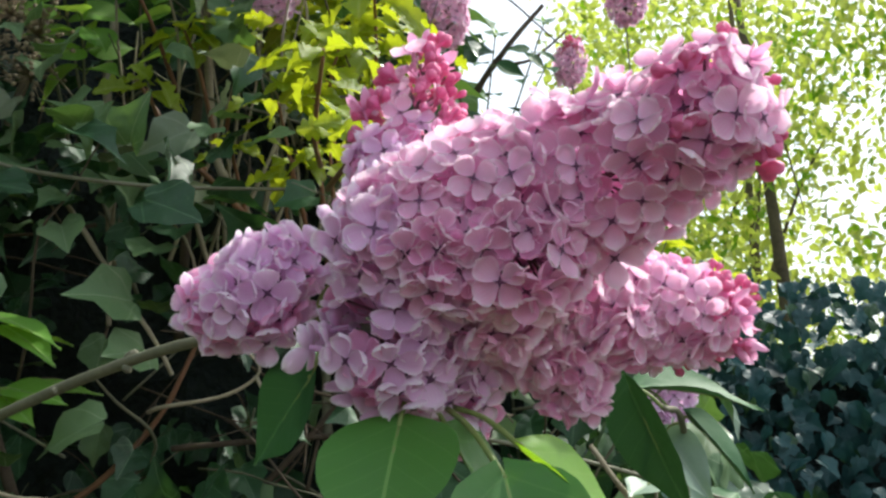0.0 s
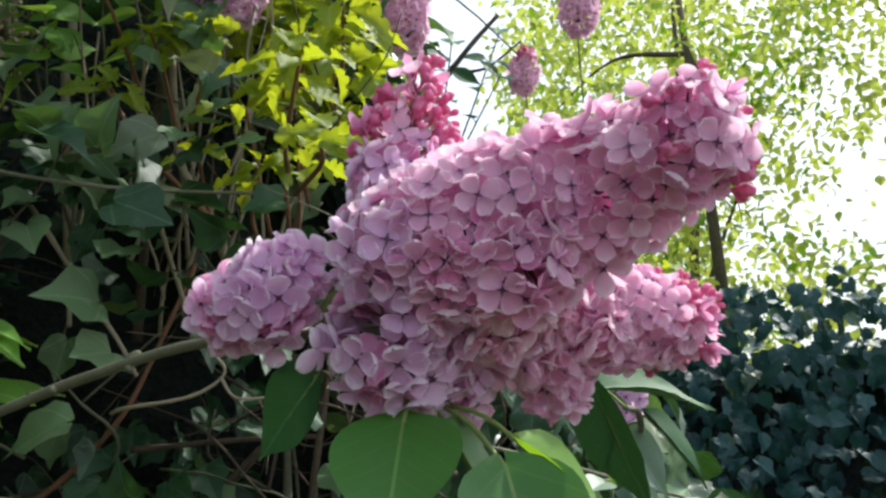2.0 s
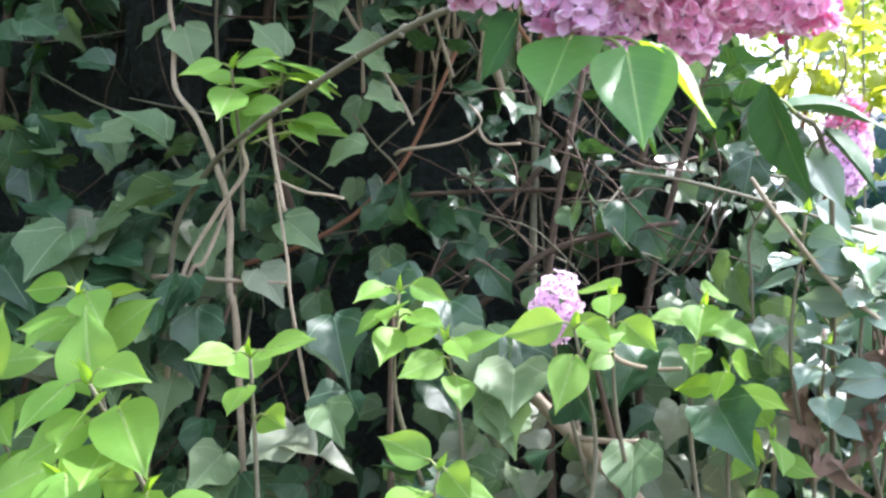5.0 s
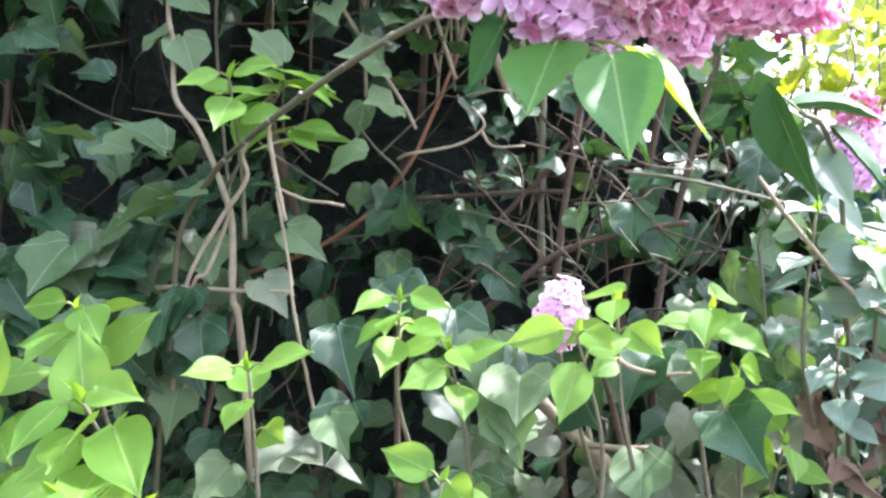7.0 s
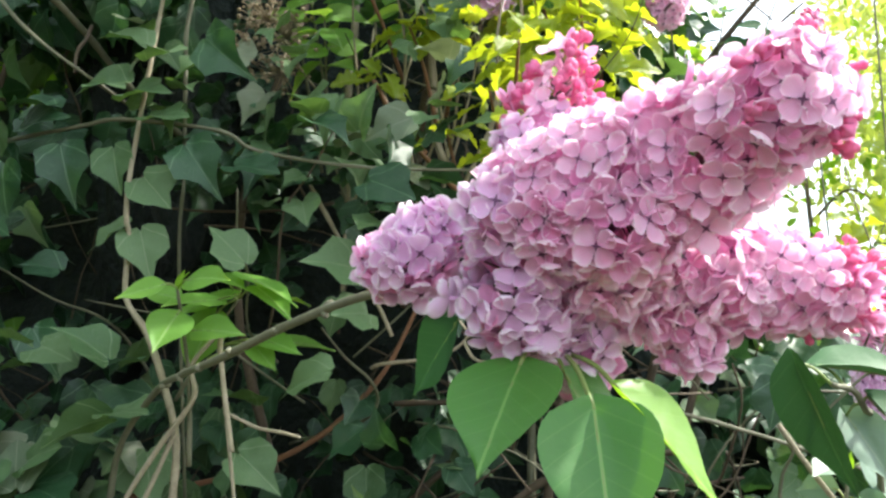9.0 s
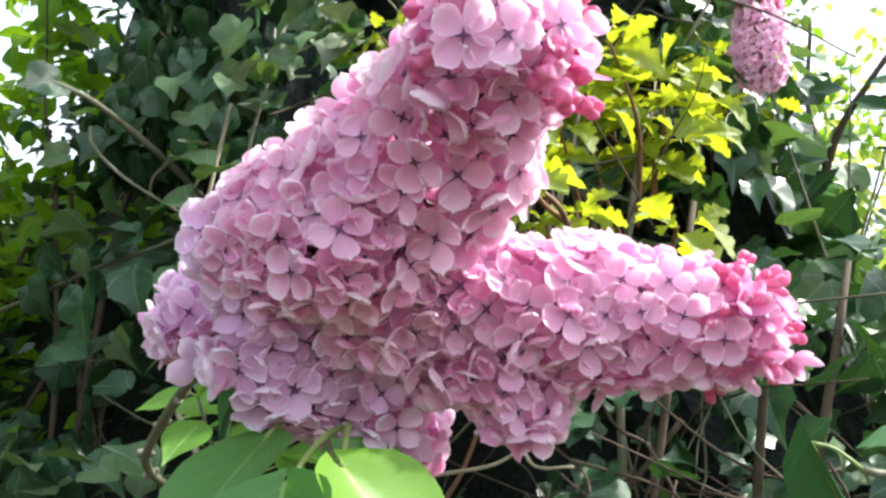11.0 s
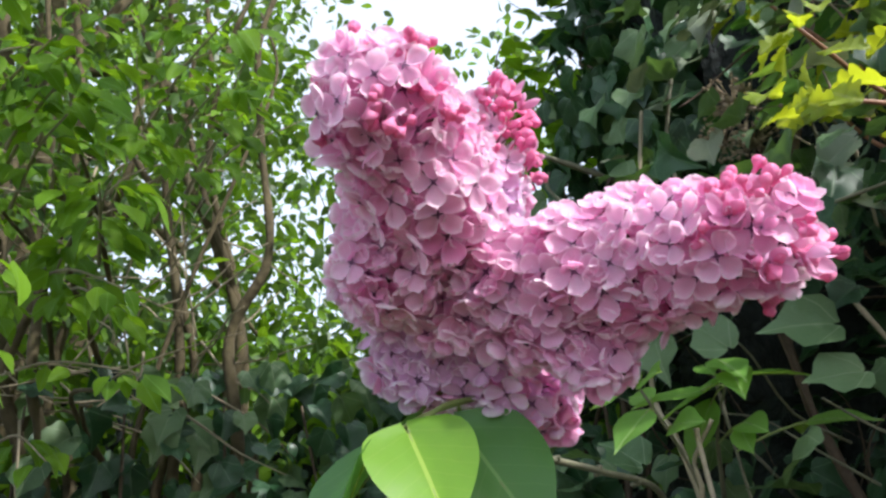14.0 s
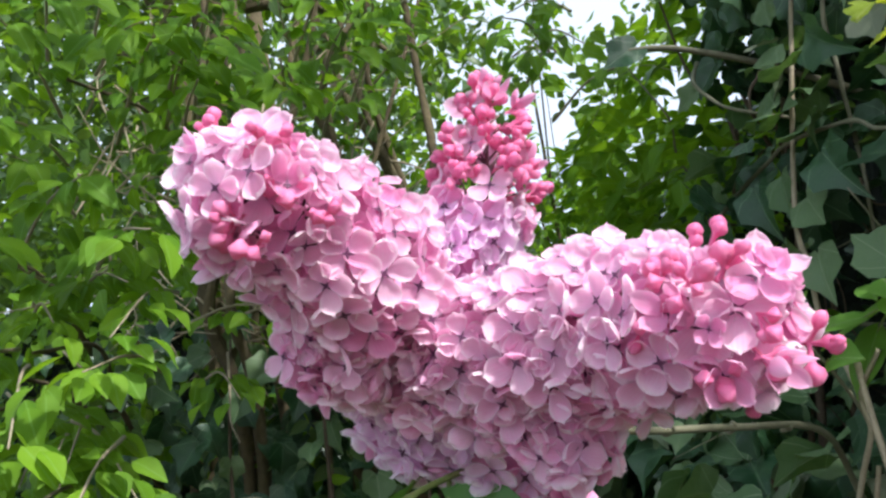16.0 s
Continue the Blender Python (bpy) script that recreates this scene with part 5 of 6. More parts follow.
OAK_MESHES = [mesh_from("oak_leaf", *k, OAK_LEAF) for k in oak_kinds]
for i, (at, wide, count, size, foot) in enumerate((
        ((-0.284, 0.85, 1.832), 0.02, 7, 0.048, (-0.24, 0.91, 1.76)), ((-0.250, 0.86, 1.900), 0.02, 6, 0.045, (-0.24, 0.95, 1.80)), ((-0.203, 0.86, 1.900), 0.03, 7, 0.045, (-0.23, 0.95, 1.82)),
        ((-0.195, 0.85, 1.761), 0.015, 5, 0.042, (-0.20, 0.94, 1.70)), ((-0.143, 0.83, 1.800), 0.03, 7, 0.052, (-0.14, 0.96, 1.70)), ((-0.100, 0.80, 1.820), 0.04, 9, 0.052, (-0.12, 0.97, 1.70)),
        ((-0.126, 0.82, 1.737), 0.025, 7, 0.045, (-0.13, 0.96, 1.66)), ((-0.074, 0.80, 1.855), 0.04, 9, 0.050, (-0.10, 0.98, 1.74)), ((-0.040, 0.78, 1.885), 0.04, 9, 0.048, (-0.09, 0.98, 1.78)),
        ((-0.087, 0.80, 1.735), 0.02, 6, 0.042, (-0.12, 0.97, 1.66)), ((-0.050, 0.600, 1.690), 0.025, 10, 0.040, (-0.09, 0.80, 1.70)), ((-0.060, 0.610, 1.750), 0.025, 10, 0.038, (-0.10, 0.82, 1.73)),
        ((-0.165, 1.30, 2.150), 0.08, 14, 0.060, (-0.14, 1.4, 1.9)), ((-0.070, 1.32, 2.150), 0.08, 14, 0.060, (-0.10, 1.4, 1.9)), ((-0.032, 1.30, 2.110), 0.08, 14, 0.060, (-0.06, 1.4, 1.9)),
        ((-0.240, 1.28, 2.130), 0.08, 12, 0.060, (-0.20, 1.4, 1.9)), ((-0.090, 1.28, 2.040), 0.07, 12, 0.058, (-0.10, 1.38, 1.85)), ((-0.318, 0.80, 1.990), 0.03, 7, 0.046, (-0.28, 0.93, 1.86)),
        ((0.016, 0.76, 1.690), 0.02, 6, 0.048, (-0.06, 0.92, 1.66)), ((-0.150, 1.0, 1.995), 0.05, 12, 0.058, (-0.11, 1.1, 1.9)), ((-0.100, 1.0, 1.930), 0.05, 12, 0.058, (-0.10, 1.08, 1.85)))):
    oak_sprig(at, wide, count + (2 if at[1] > 0.7 else -2), size * 0.88, 60 + i, foot)
for i, at in enumerate(((0.20, 1.00, 1.625), (0.27, 1.05, 1.600), (0.24, 1.02, 1.680), (0.32, 1.06, 1.655))):
    oak_sprig(at, 0.03, 9, 0.046, 180 + i, (at[0] - 0.03, 1.12, at[2] - 0.14))
for i, (at, foot) in enumerate((((-0.120, 1.0, 2.035), (-0.10, 1.1, 1.95)), ((-0.060, 1.0, 1.975), (-0.09, 1.1, 1.9)), ((-0.045, 1.0, 1.905), (-0.09, 1.05, 1.84)), ((-0.080, 1.02, 1.880), (-0.10, 1.06, 1.82)))):
    oak_sprig(at, 0.05, 13, 0.058, 160 + i, foot)
twig([(-0.12, 1.05, 0.9), (-0.13, 1.02, 1.4), (-0.12, 0.99, 1.66), (-0.10, 0.99, 1.80), (-0.09, 1.05, 1.95), (-0.12, 1.35, 2.05)], 0.0055, 0.003, LILAC_BARK, "slender upright oak sapling stem", "sapling", name="oak_sapling_stem", group="oak twigs in the hedge")


def dry_seed_head(at, size, seed, knobs=34):
    """A brown umbel of old ivy or hedge seeds: fine rays with small knobs."""
    r = random.Random(seed)
    ob = thing("dry_seed_head", at, "dry brown seed head of tiny knobs on fine stalks", "seed head", "dry seed heads in the hedge")
    heap = Heap()
    knob = Heap()
    at = Vector(at)
    for k in range(knobs):
        tip = at + spread((0, -0.5, 0.4), 0.8, r) * size * r.uniform(0.5, 1.0)
        heap.add(tube_arrays([at, tip], 0.0006, 0.0004, 3, steps=1, r=r))
        bm = bmesh.new()
        bmesh.ops.create_icosphere(bm, subdivisions=1, radius=size * 0.06 * r.uniform(0.7, 1.3))
        knob.add((np.array([v.co for v in bm.verts]), [tuple(v.index for v in f.verts) for f in bm.faces], [(0, 0)] * len(bm.verts)), Matrix.Translation(tip))
        bm.free()
    tagged(part("stalk_umbel", heap.mesh("seed_umbel", DRY_HEAD), ob), kind="stuff")
    tagged(part("seed_mass", knob.mesh("seed_mass", DRY_HEAD), ob), kind="stuff")


for k, p in enumerate(((-0.451, 0.84, 1.872), (-0.395, 0.84, 1.890), (-0.400, 0.84, 1.846), (-0.425, 0.84, 1.915))):
    dry_seed_head(p, 0.040, 80 + k, 60)


def dead_leaf_cluster(at, count, seed):
    """Shrivelled brown leaves hanging together on a broken twig."""
    r = random.Random(seed)
    at = Vector(at)
    ob = thing("dead_leaf_cluster", at, "cluster of shrivelled brown dead leaves on a broken twig", "dead leaves", "dead leaves in the hedge")
    part("stem", mesh_from("dead_twig", *tube_arrays([at + Vector((0.02, 0.08, 0.10)), at + Vector((0.01, 0.02, 0.06)), at - Vector((0, 0, 0.03))], 0.0022, 0.0012, 6, 0.1, r=r), DARK_BARK), ob)
    for k in range(count):
        p = at + Vector((r.gauss(0, 0.010), r.gauss(0, 0.010), r.uniform(-0.035, 0.045)))
        part("leaf", r.choice(DEAD_LEAVES), ob, m=frame_at(p, spread((0.1, -0.3, -0.8), 0.6, r), spread((0, -0.8, 0.3), 0.7, r), r.uniform(0.022, 0.036)))


DEAD_LEAVES = [mesh_from("dead_leaf", *round_leaf(IVY_PLAIN, 0.36, (0.4, 0.75), 0.7 + 0.3 * k, 0.5 + 0.3 * k, 40 + k, 0.16), DEAD_LEAF) for k in range(3)]
for k, (p, n) in enumerate((((0.243, 0.80, 1.235), 16), ((0.252, 0.79, 1.275), 10), ((0.195, 0.80, 1.210), 8))):
    dead_leaf_cluster(p, n, 120 + k)


def pale_ivy():
    """Sun-bleached old ivy leaves low in the hedge."""
    r = random.Random(31)
    ob = thing("faded_ivy_stem", (0.0, 0.95, 0.6), "faded grey-green ivy leaves on a pale stem low in the hedge", "ivy")
    part("stem", mesh_from("faded_stem", *tube_arrays([(0.0, 0.95, 0.6), (-0.02, 0.92, 1.0), (-0.05, 0.9, 1.19)], 0.005, 0.003, 6), PALE_BARK), ob)
    shapes = [mesh_from("faded_leaf", *k, IVY_LEAF_PALE) for k in ivy_kinds]
    dark_shapes = [mesh_from("ivy_leaf", *k, IVY_LEAF) for k in ivy_kinds]
    for k in range(34):
        x, z = r.uniform(-0.20, 0.16), r.uniform(1.08, 1.24)
        part("leaf", r.choice(shapes), ob, m=ivy_pose(Vector((x, 0.86 + r.uniform(-0.04, 0.05), z)), r, r.uniform(0.04, 0.065)))
    for k in range(40):
        x, z = r.uniform(0.12, 0.45), r.uniform(1.05, 1.39)
        part("leaf", r.choice(shapes if r.random() < 0.45 else dark_shapes), ob, m=ivy_pose(Vector((x, 0.84 + r.uniform(-0.04, 0.08), z)), r, r.uniform(0.035, 0.055)))

    lit_shapes = [mesh_from("ivy_leaf", *k, IVY_LEAF_LIT) for k in ivy_kinds]
    # lit copy rarer higher up: the hollow's shade is set by leaf colour
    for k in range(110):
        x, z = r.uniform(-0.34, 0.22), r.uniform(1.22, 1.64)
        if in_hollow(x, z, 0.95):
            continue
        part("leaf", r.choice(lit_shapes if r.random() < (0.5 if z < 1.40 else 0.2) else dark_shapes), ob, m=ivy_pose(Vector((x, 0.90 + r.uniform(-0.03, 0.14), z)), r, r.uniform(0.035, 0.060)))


pale_ivy()


def side_ivy():
    """The end of the hedge: ivy with the sky's sheen put into its blue-green colour."""
    r = random.Random(33)
    ob = thing("ivy_bush", (0.45, 1.0, 0.0), "low ivy bush with bare stems, the sky's sheen put into its pale blue-green leaves", "ivy")
    for k in range(5):
        x = 0.15 + 0.14 * k
        part("stem", mesh_from("ivy_bush_stem", *tube_arrays([(x, 1.1, 0.0), (x + r.uniform(-0.1, 0.1), 1.02, 0.7), (x + r.uniform(-0.1, 0.1), 0.95, 1.25)], 0.007, 0.003, 6, 0.1, r=r), PALE_BARK), ob)
    shapes = [[mesh_from("ivy_leaf", *k, mat) for k in ivy_kinds] for mat in (IVY_SHEEN, IVY_LEAF, IVY_LEAF_LIT)]

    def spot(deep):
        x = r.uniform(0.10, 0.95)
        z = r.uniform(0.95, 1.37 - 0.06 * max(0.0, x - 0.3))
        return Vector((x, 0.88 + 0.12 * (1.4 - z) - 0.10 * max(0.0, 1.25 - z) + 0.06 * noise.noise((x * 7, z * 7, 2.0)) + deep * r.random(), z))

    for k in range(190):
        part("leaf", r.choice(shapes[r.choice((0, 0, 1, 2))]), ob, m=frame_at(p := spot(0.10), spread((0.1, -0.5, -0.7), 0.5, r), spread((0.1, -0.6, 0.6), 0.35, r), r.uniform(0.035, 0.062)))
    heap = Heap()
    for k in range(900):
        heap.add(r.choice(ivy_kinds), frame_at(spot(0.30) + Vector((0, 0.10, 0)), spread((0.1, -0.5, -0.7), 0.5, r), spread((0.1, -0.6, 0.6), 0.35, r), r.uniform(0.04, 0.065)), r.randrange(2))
    tagged(part("leaf_mass", heap.mesh("ivy_bush_leaves", [IVY_LEAF, IVY_SHEEN]), ob), "shaded leaves inside the bush", kind="stuff")
    # near-black block for the bush's inner shade
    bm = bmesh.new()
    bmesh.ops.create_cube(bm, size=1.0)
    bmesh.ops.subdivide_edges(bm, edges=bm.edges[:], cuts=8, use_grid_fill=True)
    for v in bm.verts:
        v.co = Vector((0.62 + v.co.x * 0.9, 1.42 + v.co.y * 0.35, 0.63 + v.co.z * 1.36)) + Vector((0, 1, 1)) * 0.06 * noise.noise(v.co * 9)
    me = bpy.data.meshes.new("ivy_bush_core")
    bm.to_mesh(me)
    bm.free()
    me.materials.append(HEDGE_SHADE)
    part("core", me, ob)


side_ivy()

# ---------------------------------------------------------------- background: low hedge, trees


def leaf_cloud(heap, r, centre, size, count, kinds, leaf, mats=1, droop=0.5, clumps=0):
    """Leaves in an uneven cloud, gathered on clumps with gaps between."""
    centre, size = Vector(centre), Vector(size)
    cl = [Vector((r.uniform(-1, 1), r.uniform(-1, 1), r.uniform(-1, 1))) for _ in range(clumps or max(6, count // 22))]
    for i in range(count):
        c = r.choice(cl)
        q = c + Vector((r.gauss(0, 0.10), r.gauss(0, 0.10), r.gauss(0, 0.07)))
        p = centre + Vector((q.x * size.x, q.y * size.y, q.z * size.z))
        m = frame_at(p, spread((0, 0, -droop), 0.8, r), spread((0, -0.1, 0.8), 0.6, r), leaf * r.uniform(0.7, 1.2))
        heap.add(r.choice(kinds), m, r.randrange(mats))


def low_hedge():
    r = random.Random(90)
    ob = thing("far_hedge", (1.2, 2.3, 0), "dark blue-green ivy hedge with an uneven top", "hedge")
    heap = Heap()
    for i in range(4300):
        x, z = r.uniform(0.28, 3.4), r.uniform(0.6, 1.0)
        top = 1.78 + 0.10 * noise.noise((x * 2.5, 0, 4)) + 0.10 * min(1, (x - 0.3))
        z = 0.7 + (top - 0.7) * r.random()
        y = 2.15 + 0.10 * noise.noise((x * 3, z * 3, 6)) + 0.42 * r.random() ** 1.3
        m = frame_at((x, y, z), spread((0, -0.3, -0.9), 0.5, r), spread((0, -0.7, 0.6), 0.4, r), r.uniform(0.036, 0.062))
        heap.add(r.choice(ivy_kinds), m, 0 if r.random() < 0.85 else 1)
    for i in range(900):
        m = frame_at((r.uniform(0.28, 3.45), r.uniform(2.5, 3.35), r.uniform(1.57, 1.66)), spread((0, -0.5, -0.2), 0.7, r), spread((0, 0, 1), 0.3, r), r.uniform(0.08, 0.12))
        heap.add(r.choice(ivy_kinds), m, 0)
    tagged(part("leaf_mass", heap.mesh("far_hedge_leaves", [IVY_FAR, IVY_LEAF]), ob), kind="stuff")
    # near-black block behind the leaves, standing for shade
    bm = bmesh.new()
    bmesh.ops.create_cube(bm, size=1.0)
    bmesh.ops.subdivide_edges(bm, edges=bm.edges[:], cuts=10, use_grid_fill=True)
    for v in bm.verts:
        v.co = Vector((1.85 + v.co.x * 3.2, 2.95 + v.co.y * 0.8, 0.80 + v.co.z * 1.60)) + Vector((0, 1, 1)) * 0.10 * noise.noise(v.co * 9)
    me = bpy.data.meshes.new("far_hedge_core")
    bm.to_mesh(me)
    bm.free()
    me.materials.append(HEDGE_SHADE)
    part("core", me, ob)


def tree(at, height, crown_at, crown, leaves, leaf, mats, seed, label, kinds=None, limbs=7, trunk=0.045):
    r = random.Random(seed)
    at, crown_at, crown = Vector(at), Vector(crown_at), Vector(crown)
    ob = thing("tree", at, label, "tree", "trees behind the hedge")
    top = Vector((crown_at.x, crown_at.y, height))
    mid = at.lerp(top, 0.5) + Vector((r.uniform(-0.1, 0.1), r.uniform(-0.1, 0.1), 0))
    part("trunk", mesh_from("trunk", *tube_arrays([at, mid, top], trunk, trunk * 0.35, 10, 0.12, r=r), TRUNK_BARK), ob)
    for k in range(limbs):
        foot = mid.lerp(top, r.uniform(0, 0.9)) if k else mid
        end = crown_at + Vector((r.uniform(-1, 1) * crown.x, r.uniform(-1, 1) * crown.y, r.uniform(-0.6, 1) * crown.z))
        knee = foot.lerp(end, 0.5) + Vector((0, 0, 0.15))
        part("limb", mesh_from("limb", *tube_arrays([foot, knee, end], trunk * 0.35, trunk * 0.06, 6, 0.12, r=r), TRUNK_BARK), ob)
    heap = Heap()
    leaf_cloud(heap, r, crown_at, crown, leaves, kinds or ovate_far, leaf, len(mats))
    tagged(part("crown", heap.mesh("crown", mats), ob), kind="stuff")
    return ob


low_hedge()
YELLOW_TREE = "young tree with thin yellow-green leaves and bright sky between them"
tree((1.65, 5.2, 0), 4.2, (1.8, 5.2, 3.1), (1.08, 0.9, 1.6), 7600, 0.068, [TREE_LEAF], 101, YELLOW_TREE, limbs=4)
tree((3.9, 5.0, 0), 4.9, (3.8, 5.0, 4.4), (1.3, 0.9, 1.2), 4200, 0.068, [TREE_LEAF], 102, YELLOW_TREE, limbs=4)
tree((1.35, 4.0, 0), 3.6, (1.42, 4.0, 2.6), (0.8, 0.7, 1.0), 2600, 0.055, [TREE_LEAF, TREE_LEAF, HORNBEAM_LEAF], 103, YELLOW_TREE, limbs=4)
far = Heap()
leaf_cloud(far, random.Random(77), (-1.75, 9.5, 3.6), (1.7, 0.8, 2.9), 3900, ovate_far, 0.15, 2, 0.5, 220)
leaf_cloud(far, random.Random(78), (2.55, 9.5, 3.9), (1.25, 0.8, 2.9), 5200, ovate_far, 0.12, 2, 0.5, 260)
tagged(new("far_trees", far.mesh("far_trees", [TREE_LEAF, TREE_LEAF])), "row of distant yellow-green spring trees", "trees", kind="stuff")
tree((-0.75, 4.8, 0), 3.9, (-0.75, 4.7, 2.9), (0.75, 0.7, 1.2), 2000, 0.090, [TREE_LEAF, HORNBEAM_LEAF, TREE_LEAF_DARK], 109, YELLOW_TREE, limbs=5)
tree((0.45, 4.2, 0), 2.6, (0.48, 4.2, 2.1), (0.62, 0.5, 0.55), 1500, 0.062, [TREE_LEAF, TREE_LEAF, HORNBEAM_LEAF], 110, "low shrub with yellow-green leaves under the open sky", limbs=6, trunk=0.03)
GREEN_TREE = "hedgerow tree with fresh light green leaves and mossy limbs"
# mostly dark leaves: the crown's inner shade comes from their colour
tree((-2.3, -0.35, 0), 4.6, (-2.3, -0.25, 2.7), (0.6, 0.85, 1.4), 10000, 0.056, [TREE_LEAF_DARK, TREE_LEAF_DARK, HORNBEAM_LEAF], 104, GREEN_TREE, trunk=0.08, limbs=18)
# added out of view: its crown keeps the sun off the leafy sprays
tree((-0.95, -1.90, 0), 3.3, (-0.62, 0.25, 3.05), (0.68, 0.85, 0.30), 2600, 0.060, [HORNBEAM_LEAF], 112, "unseen leaning tree added so that its crown shades the leafy branches", trunk=0.05, limbs=9)
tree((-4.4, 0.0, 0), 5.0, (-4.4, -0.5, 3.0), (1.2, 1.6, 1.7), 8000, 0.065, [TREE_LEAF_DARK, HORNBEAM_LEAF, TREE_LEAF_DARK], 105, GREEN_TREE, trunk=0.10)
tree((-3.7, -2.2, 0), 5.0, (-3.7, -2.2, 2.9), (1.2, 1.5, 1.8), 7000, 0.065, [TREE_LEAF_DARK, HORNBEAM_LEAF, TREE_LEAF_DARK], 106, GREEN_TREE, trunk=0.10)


def hornbeam_spray(foot, tip, count, size, seed):
    """A thin side branch with a flat spray of light green pointed leaves."""
    r = random.Random(seed)
    foot, tip = Vector(foot), Vector(tip)
    ob = thing("leafy_spray", foot, "hanging branch of fresh light green pointed leaves", "branch", "light green leafy branches")
    line = [foot, foot.lerp(tip, 0.5) + Vector((0, 0, 0.03)), tip]
    part("stem", mesh_from("spray_stem", *tube_arrays(line, 0.004, 0.0012, 5, 0.08, r=r), PALE_BARK), ob)
    way = (tip - foot).normalized()
    across = way.cross(Vector((0, 0, 1))).normalized()
    path = curve_through(line, 12)
    for i in range(count):
        p = path[r.randrange(5, len(path))]
        sgn = 1 if i % 2 else -1
        out = (across * sgn * r.uniform(0.2, 1.0) + way * 0.5 + Vector((0, 0, -0.25))).normalized()
        q = p + out * r.uniform(0.005, 0.07)
        m = frame_at(q, spread(out + Vector((0, 0, -0.3)), 0.25, r), spread((0.25, 0, 0.9), 0.3, r), size * r.uniform(0.7, 1.15))
        part("leaf", r.choice(HORNBEAM_MESHES), ob, m=m)


HORNBEAM_MESHES = [mesh_from("hornbeam_leaf", *k, HORNBEAM_LEAF) for k in ovate_kinds]
rs = random.Random(17)
for k in range(74):
    if k < 44:
        y, z, x = rs.uniform(-0.50, 0.10), rs.uniform(1.28, 2.25), rs.uniform(-1.30, -0.80)
        y += 0.25 * (z - 1.6)
    elif k < 62:
        y, z, x = rs.uniform(-0.50, 0.02), rs.uniform(1.25, 1.80), rs.uniform(-1.00, -0.75)
    else:
        y, z, x = rs.uniform(0.05, 0.36), rs.uniform(1.95, 2.50), rs.uniform(-1.35, -0.95)
    hornbeam_spray((x - 0.35, y - 0.10 + rs.uniform(-0.1, 0.1), z + rs.uniform(-0.02, 0.18)), (x + 0.10, y + rs.uniform(-0.05, 0.15), z), 18, rs.uniform(0.052, 0.070), 200 + k)



for k in range(9):
    y, z, x = rs.uniform(0.50, 0.80), rs.uniform(2.12, 2.50), rs.uniform(-1.45, -1.10)
    hornbeam_spray((x - 0.30, y + rs.uniform(-0.25, 0.25), z + rs.uniform(0.0, 0.2)), (x + 0.05, y, z), 9, rs.uniform(0.045, 0.060), 300 + k)


def coppice():
    """Old brown stems rising in a sheaf through the leaves, with dead side twigs."""
    r = random.Random(44)
    ob = thing("coppiced_tree", (-1.95, 0.0, 0.0), "old coppiced hedgerow tree with mossy brown upright stems", "tree")
    for k in range(11):
        y, x = r.uniform(-0.45, 0.42), -1.95 + r.uniform(-0.15, 0.15)
        pts = [Vector((x, y * 0.6, 0.0)), Vector((x, y * 0.8, 1.0)), Vector((x + 0.05, y, 1.6))]
        for j in range(5):
            pts.append(pts[-1] + Vector((r.uniform(-0.06, 0.06), r.uniform(-0.10, 0.10), r.uniform(0.2, 0.35))))
        rad = r.uniform(0.008, 0.022) if k else 0.045
        part("stem", mesh_from("coppice_stem", *tube_arrays(pts, rad, rad * 0.4, 8, 0.12, r=r), TRUNK_BARK), ob)
    for k in range(12):
        y, z = r.uniform(-0.5, 0.05), r.uniform(1.45, 2.3)
        foot = Vector((-1.92, y + r.uniform(-0.1, 0.1), z - 0.1))
        part("limb", mesh_from("coppice_limb", *tube_arrays([foot, (-1.55, y, z + 0.05), (-1.10, y + r.uniform(-0.1, 0.1), z)], 0.008, 0.003, 6, 0.12, r=r), TRUNK_BARK), ob)
    heap = Heap()
    for k in range(120):
        p = Vector((-1.85 + r.uniform(-0.1, 0.15), r.uniform(-0.5, 0.35), r.uniform(1.7, 2.5)))
        pts = [p]
        way = spread((0.4, 0.5, 0.1), 0.7, r)
        for j in range(3):
            way = spread(way, 0.3, r)
            pts.append(pts[-1] + way * r.uniform(0.06, 0.14))
        heap.add(tube_arrays(pts, 0.0035, 0.0012, 5, 0.1, 3, r))
    tagged(part("twig_mass", heap.mesh("coppice_twigs", PALE_BARK), ob), "dead brown side twigs", kind="stuff")


coppice()


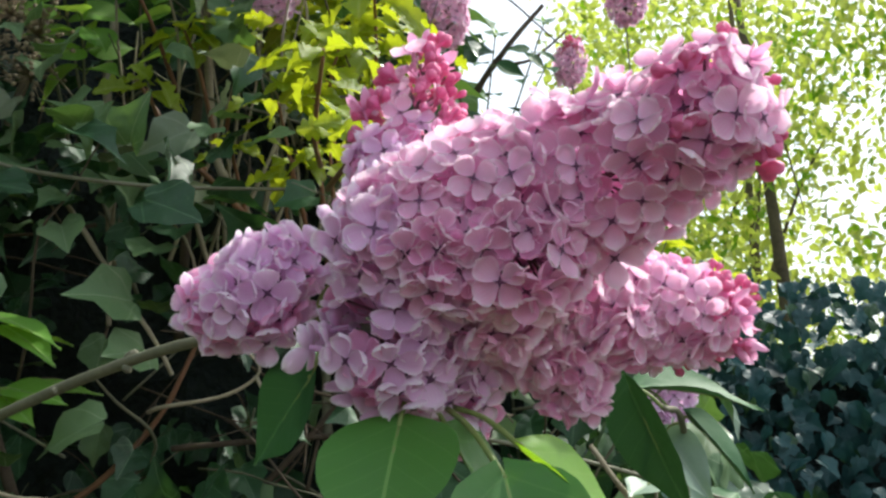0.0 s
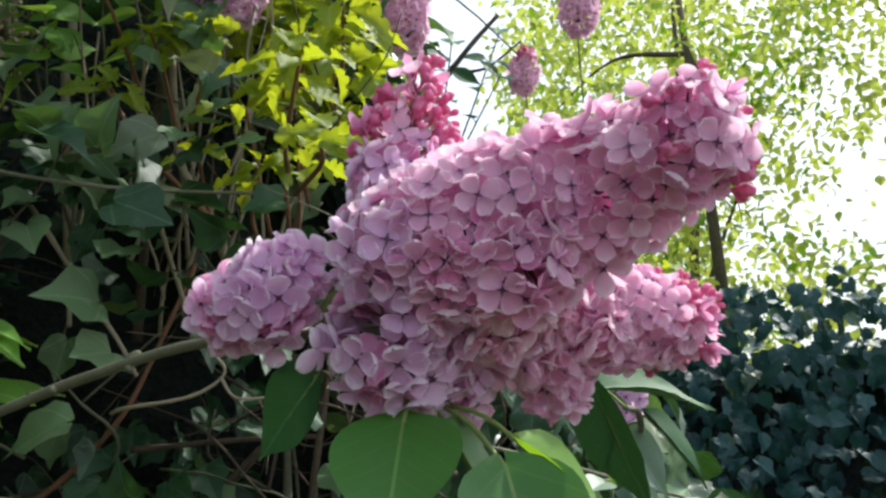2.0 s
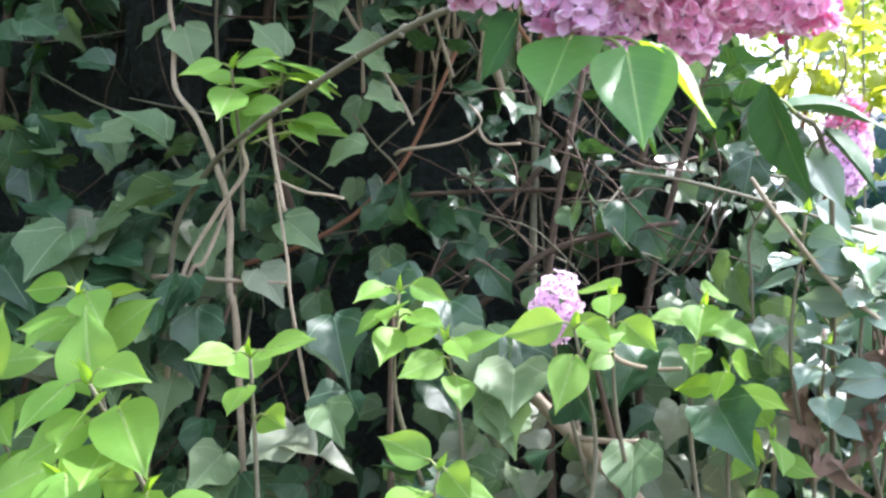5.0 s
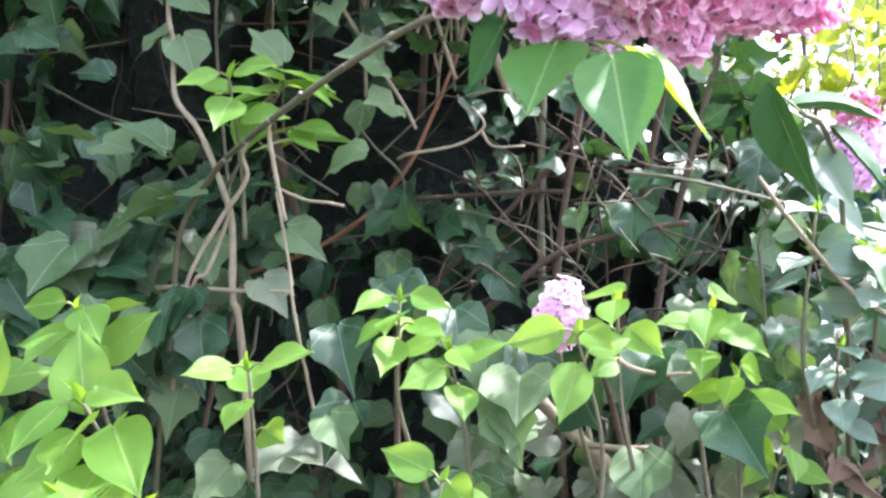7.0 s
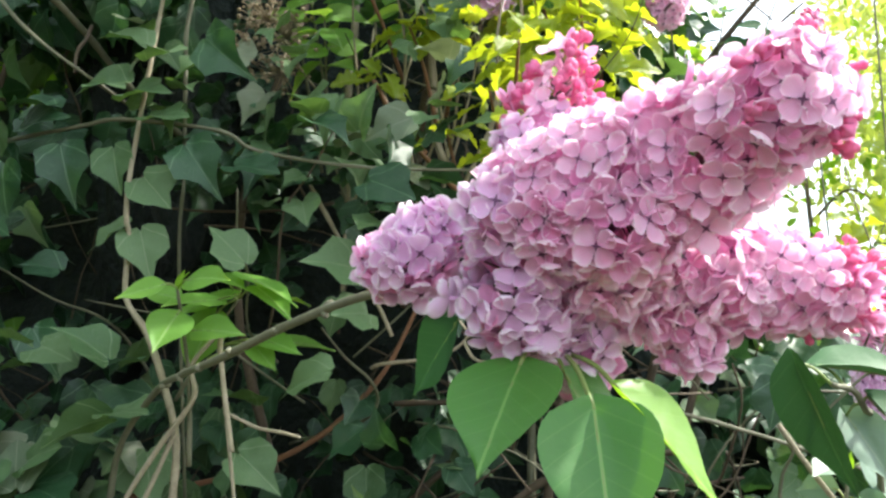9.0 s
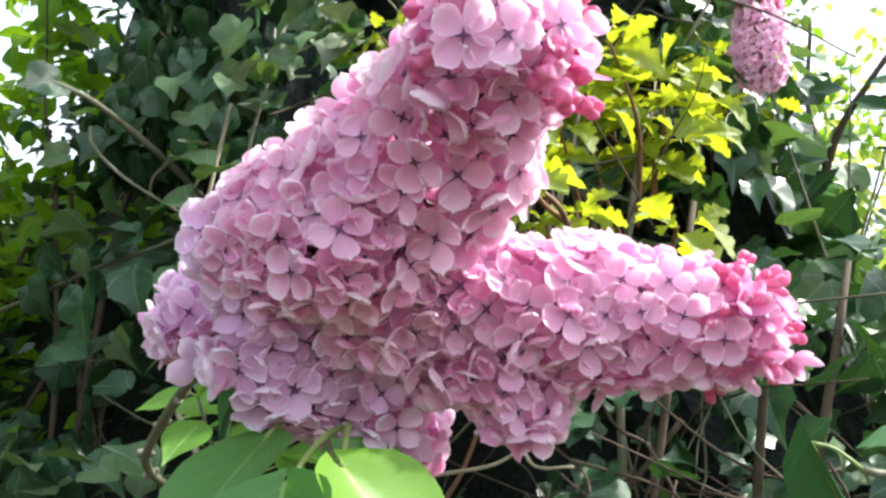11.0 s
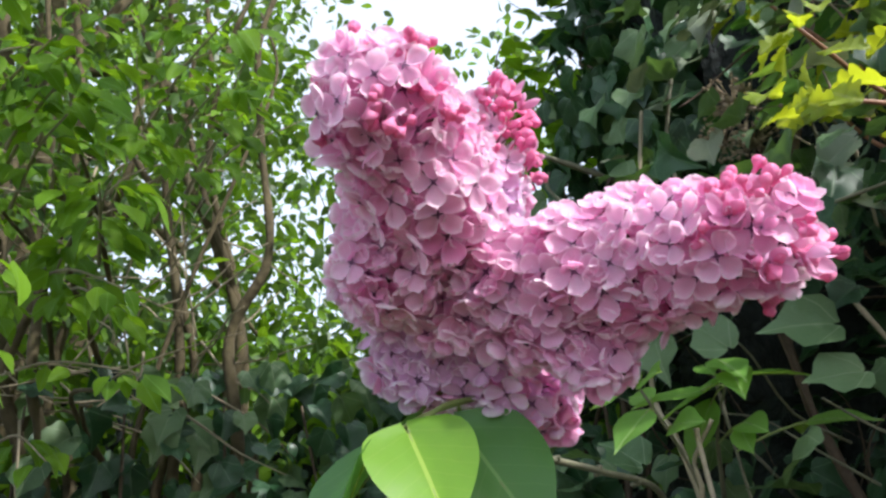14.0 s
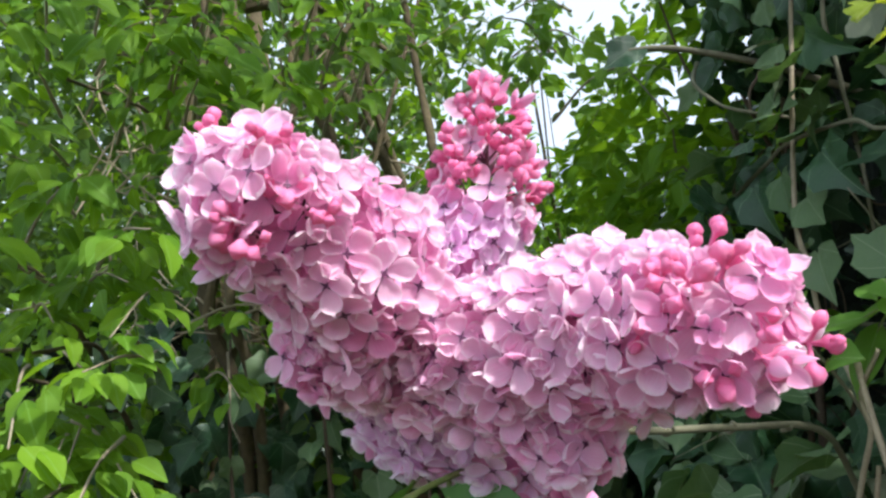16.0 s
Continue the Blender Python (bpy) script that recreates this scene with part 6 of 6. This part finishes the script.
def end_hedge():
    r = random.Random(95)
    ob = thing("end_hedge", (-2.6, 0.4, 0), "leafy green hedge closing the gap between ivy and trees", "hedge")
    heap = Heap()
    for i in range(3000):
        y = r.uniform(-1.6, 1.2)
        x = -2.1 - 0.35 * r.random() ** 1.5 - 0.2 * noise.noise((y * 2, 1, 3))
        top = 2.05 + 0.15 * noise.noise((y * 2, 0, 2))
        z = 0.6 + (top - 0.6) * r.random()
        m = frame_at((x, y, z), spread((0.3, 0, -0.9), 0.5, r), spread((0.7, 0, 0.6), 0.4, r), r.uniform(0.05, 0.08))
        # hornbeam colour takes over upwards, for the light on the top
        up = (z - 1.45) / 0.5
        heap.add(r.choice(ivy_kinds if r.random() > up else ovate_kinds), m, 0 if r.random() > up else 1)
    for i in range(900):
        m = frame_at((r.uniform(-3.35, -2.5), r.uniform(-1.8, 1.2), r.uniform(1.90, 1.99)), spread((0.5, 0, -0.2), 0.7, r), spread((0, 0, 1), 0.3, r), r.uniform(0.08, 0.12))
        heap.add(r.choice(ivy_kinds), m, 0)
    tagged(part("leaf_mass", heap.mesh("end_hedge_leaves", [IVY_LEAF, HORNBEAM_LEAF]), ob), kind="stuff")
    # near-black block added as the shade within this hedge
    bm = bmesh.new()
    bmesh.ops.create_cube(bm, size=1.0)
    bmesh.ops.subdivide_edges(bm, edges=bm.edges[:], cuts=10, use_grid_fill=True)
    for v in bm.verts:
        v.co = Vector((-2.95 + v.co.x * 0.8, -0.3 + v.co.y * 3.0, 0.95 + v.co.z * 1.95)) + Vector((1, 0, 1)) * 0.10 * noise.noise(v.co * 9)
    me = bpy.data.meshes.new("end_hedge_core")
    bm.to_mesh(me)
    bm.free()
    me.materials.append(HEDGE_SHADE)
    part("core", me, ob)


end_hedge()


def far_woods():
    """Trees far behind: only their leaves fill the gaps."""
    r = random.Random(111)
    heap = Heap()
    leaf_cloud(heap, r, (-6.2, -3.1, 3.1), (0.5, 3.55, 3.3), 14000, ovate_far, 0.16, 3, 0.5, 650)
    leaf_cloud(heap, r, (-5.6, -0.8, 2.1), (0.3, 3.2, 1.0), 5000, ovate_far, 0.15, 2, 0.5, 260)
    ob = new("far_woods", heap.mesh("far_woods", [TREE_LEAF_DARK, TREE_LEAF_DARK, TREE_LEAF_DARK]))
    tagged(ob, "distant green woodland with specks of sky", "trees", kind="stuff")


far_woods()
SPARSE = "slender tree with thin leaves scattered against white sky"
tree((-2.9, 1.05, 0), 2.8, (-2.6, 0.85, 2.45), (0.50, 0.60, 0.85), 1500, 0.055, [TREE_LEAF_DARK, HORNBEAM_LEAF], 107, SPARSE, trunk=0.014, limbs=3)
tree((-5.2, 2.4, 0), 3.0, (-5.2, 2.2, 2.1), (0.9, 1.3, 0.9), 2600, 0.075, [TREE_LEAF_DARK, HORNBEAM_LEAF, TREE_LEAF_DARK], 108, GREEN_TREE, trunk=0.08, limbs=5)
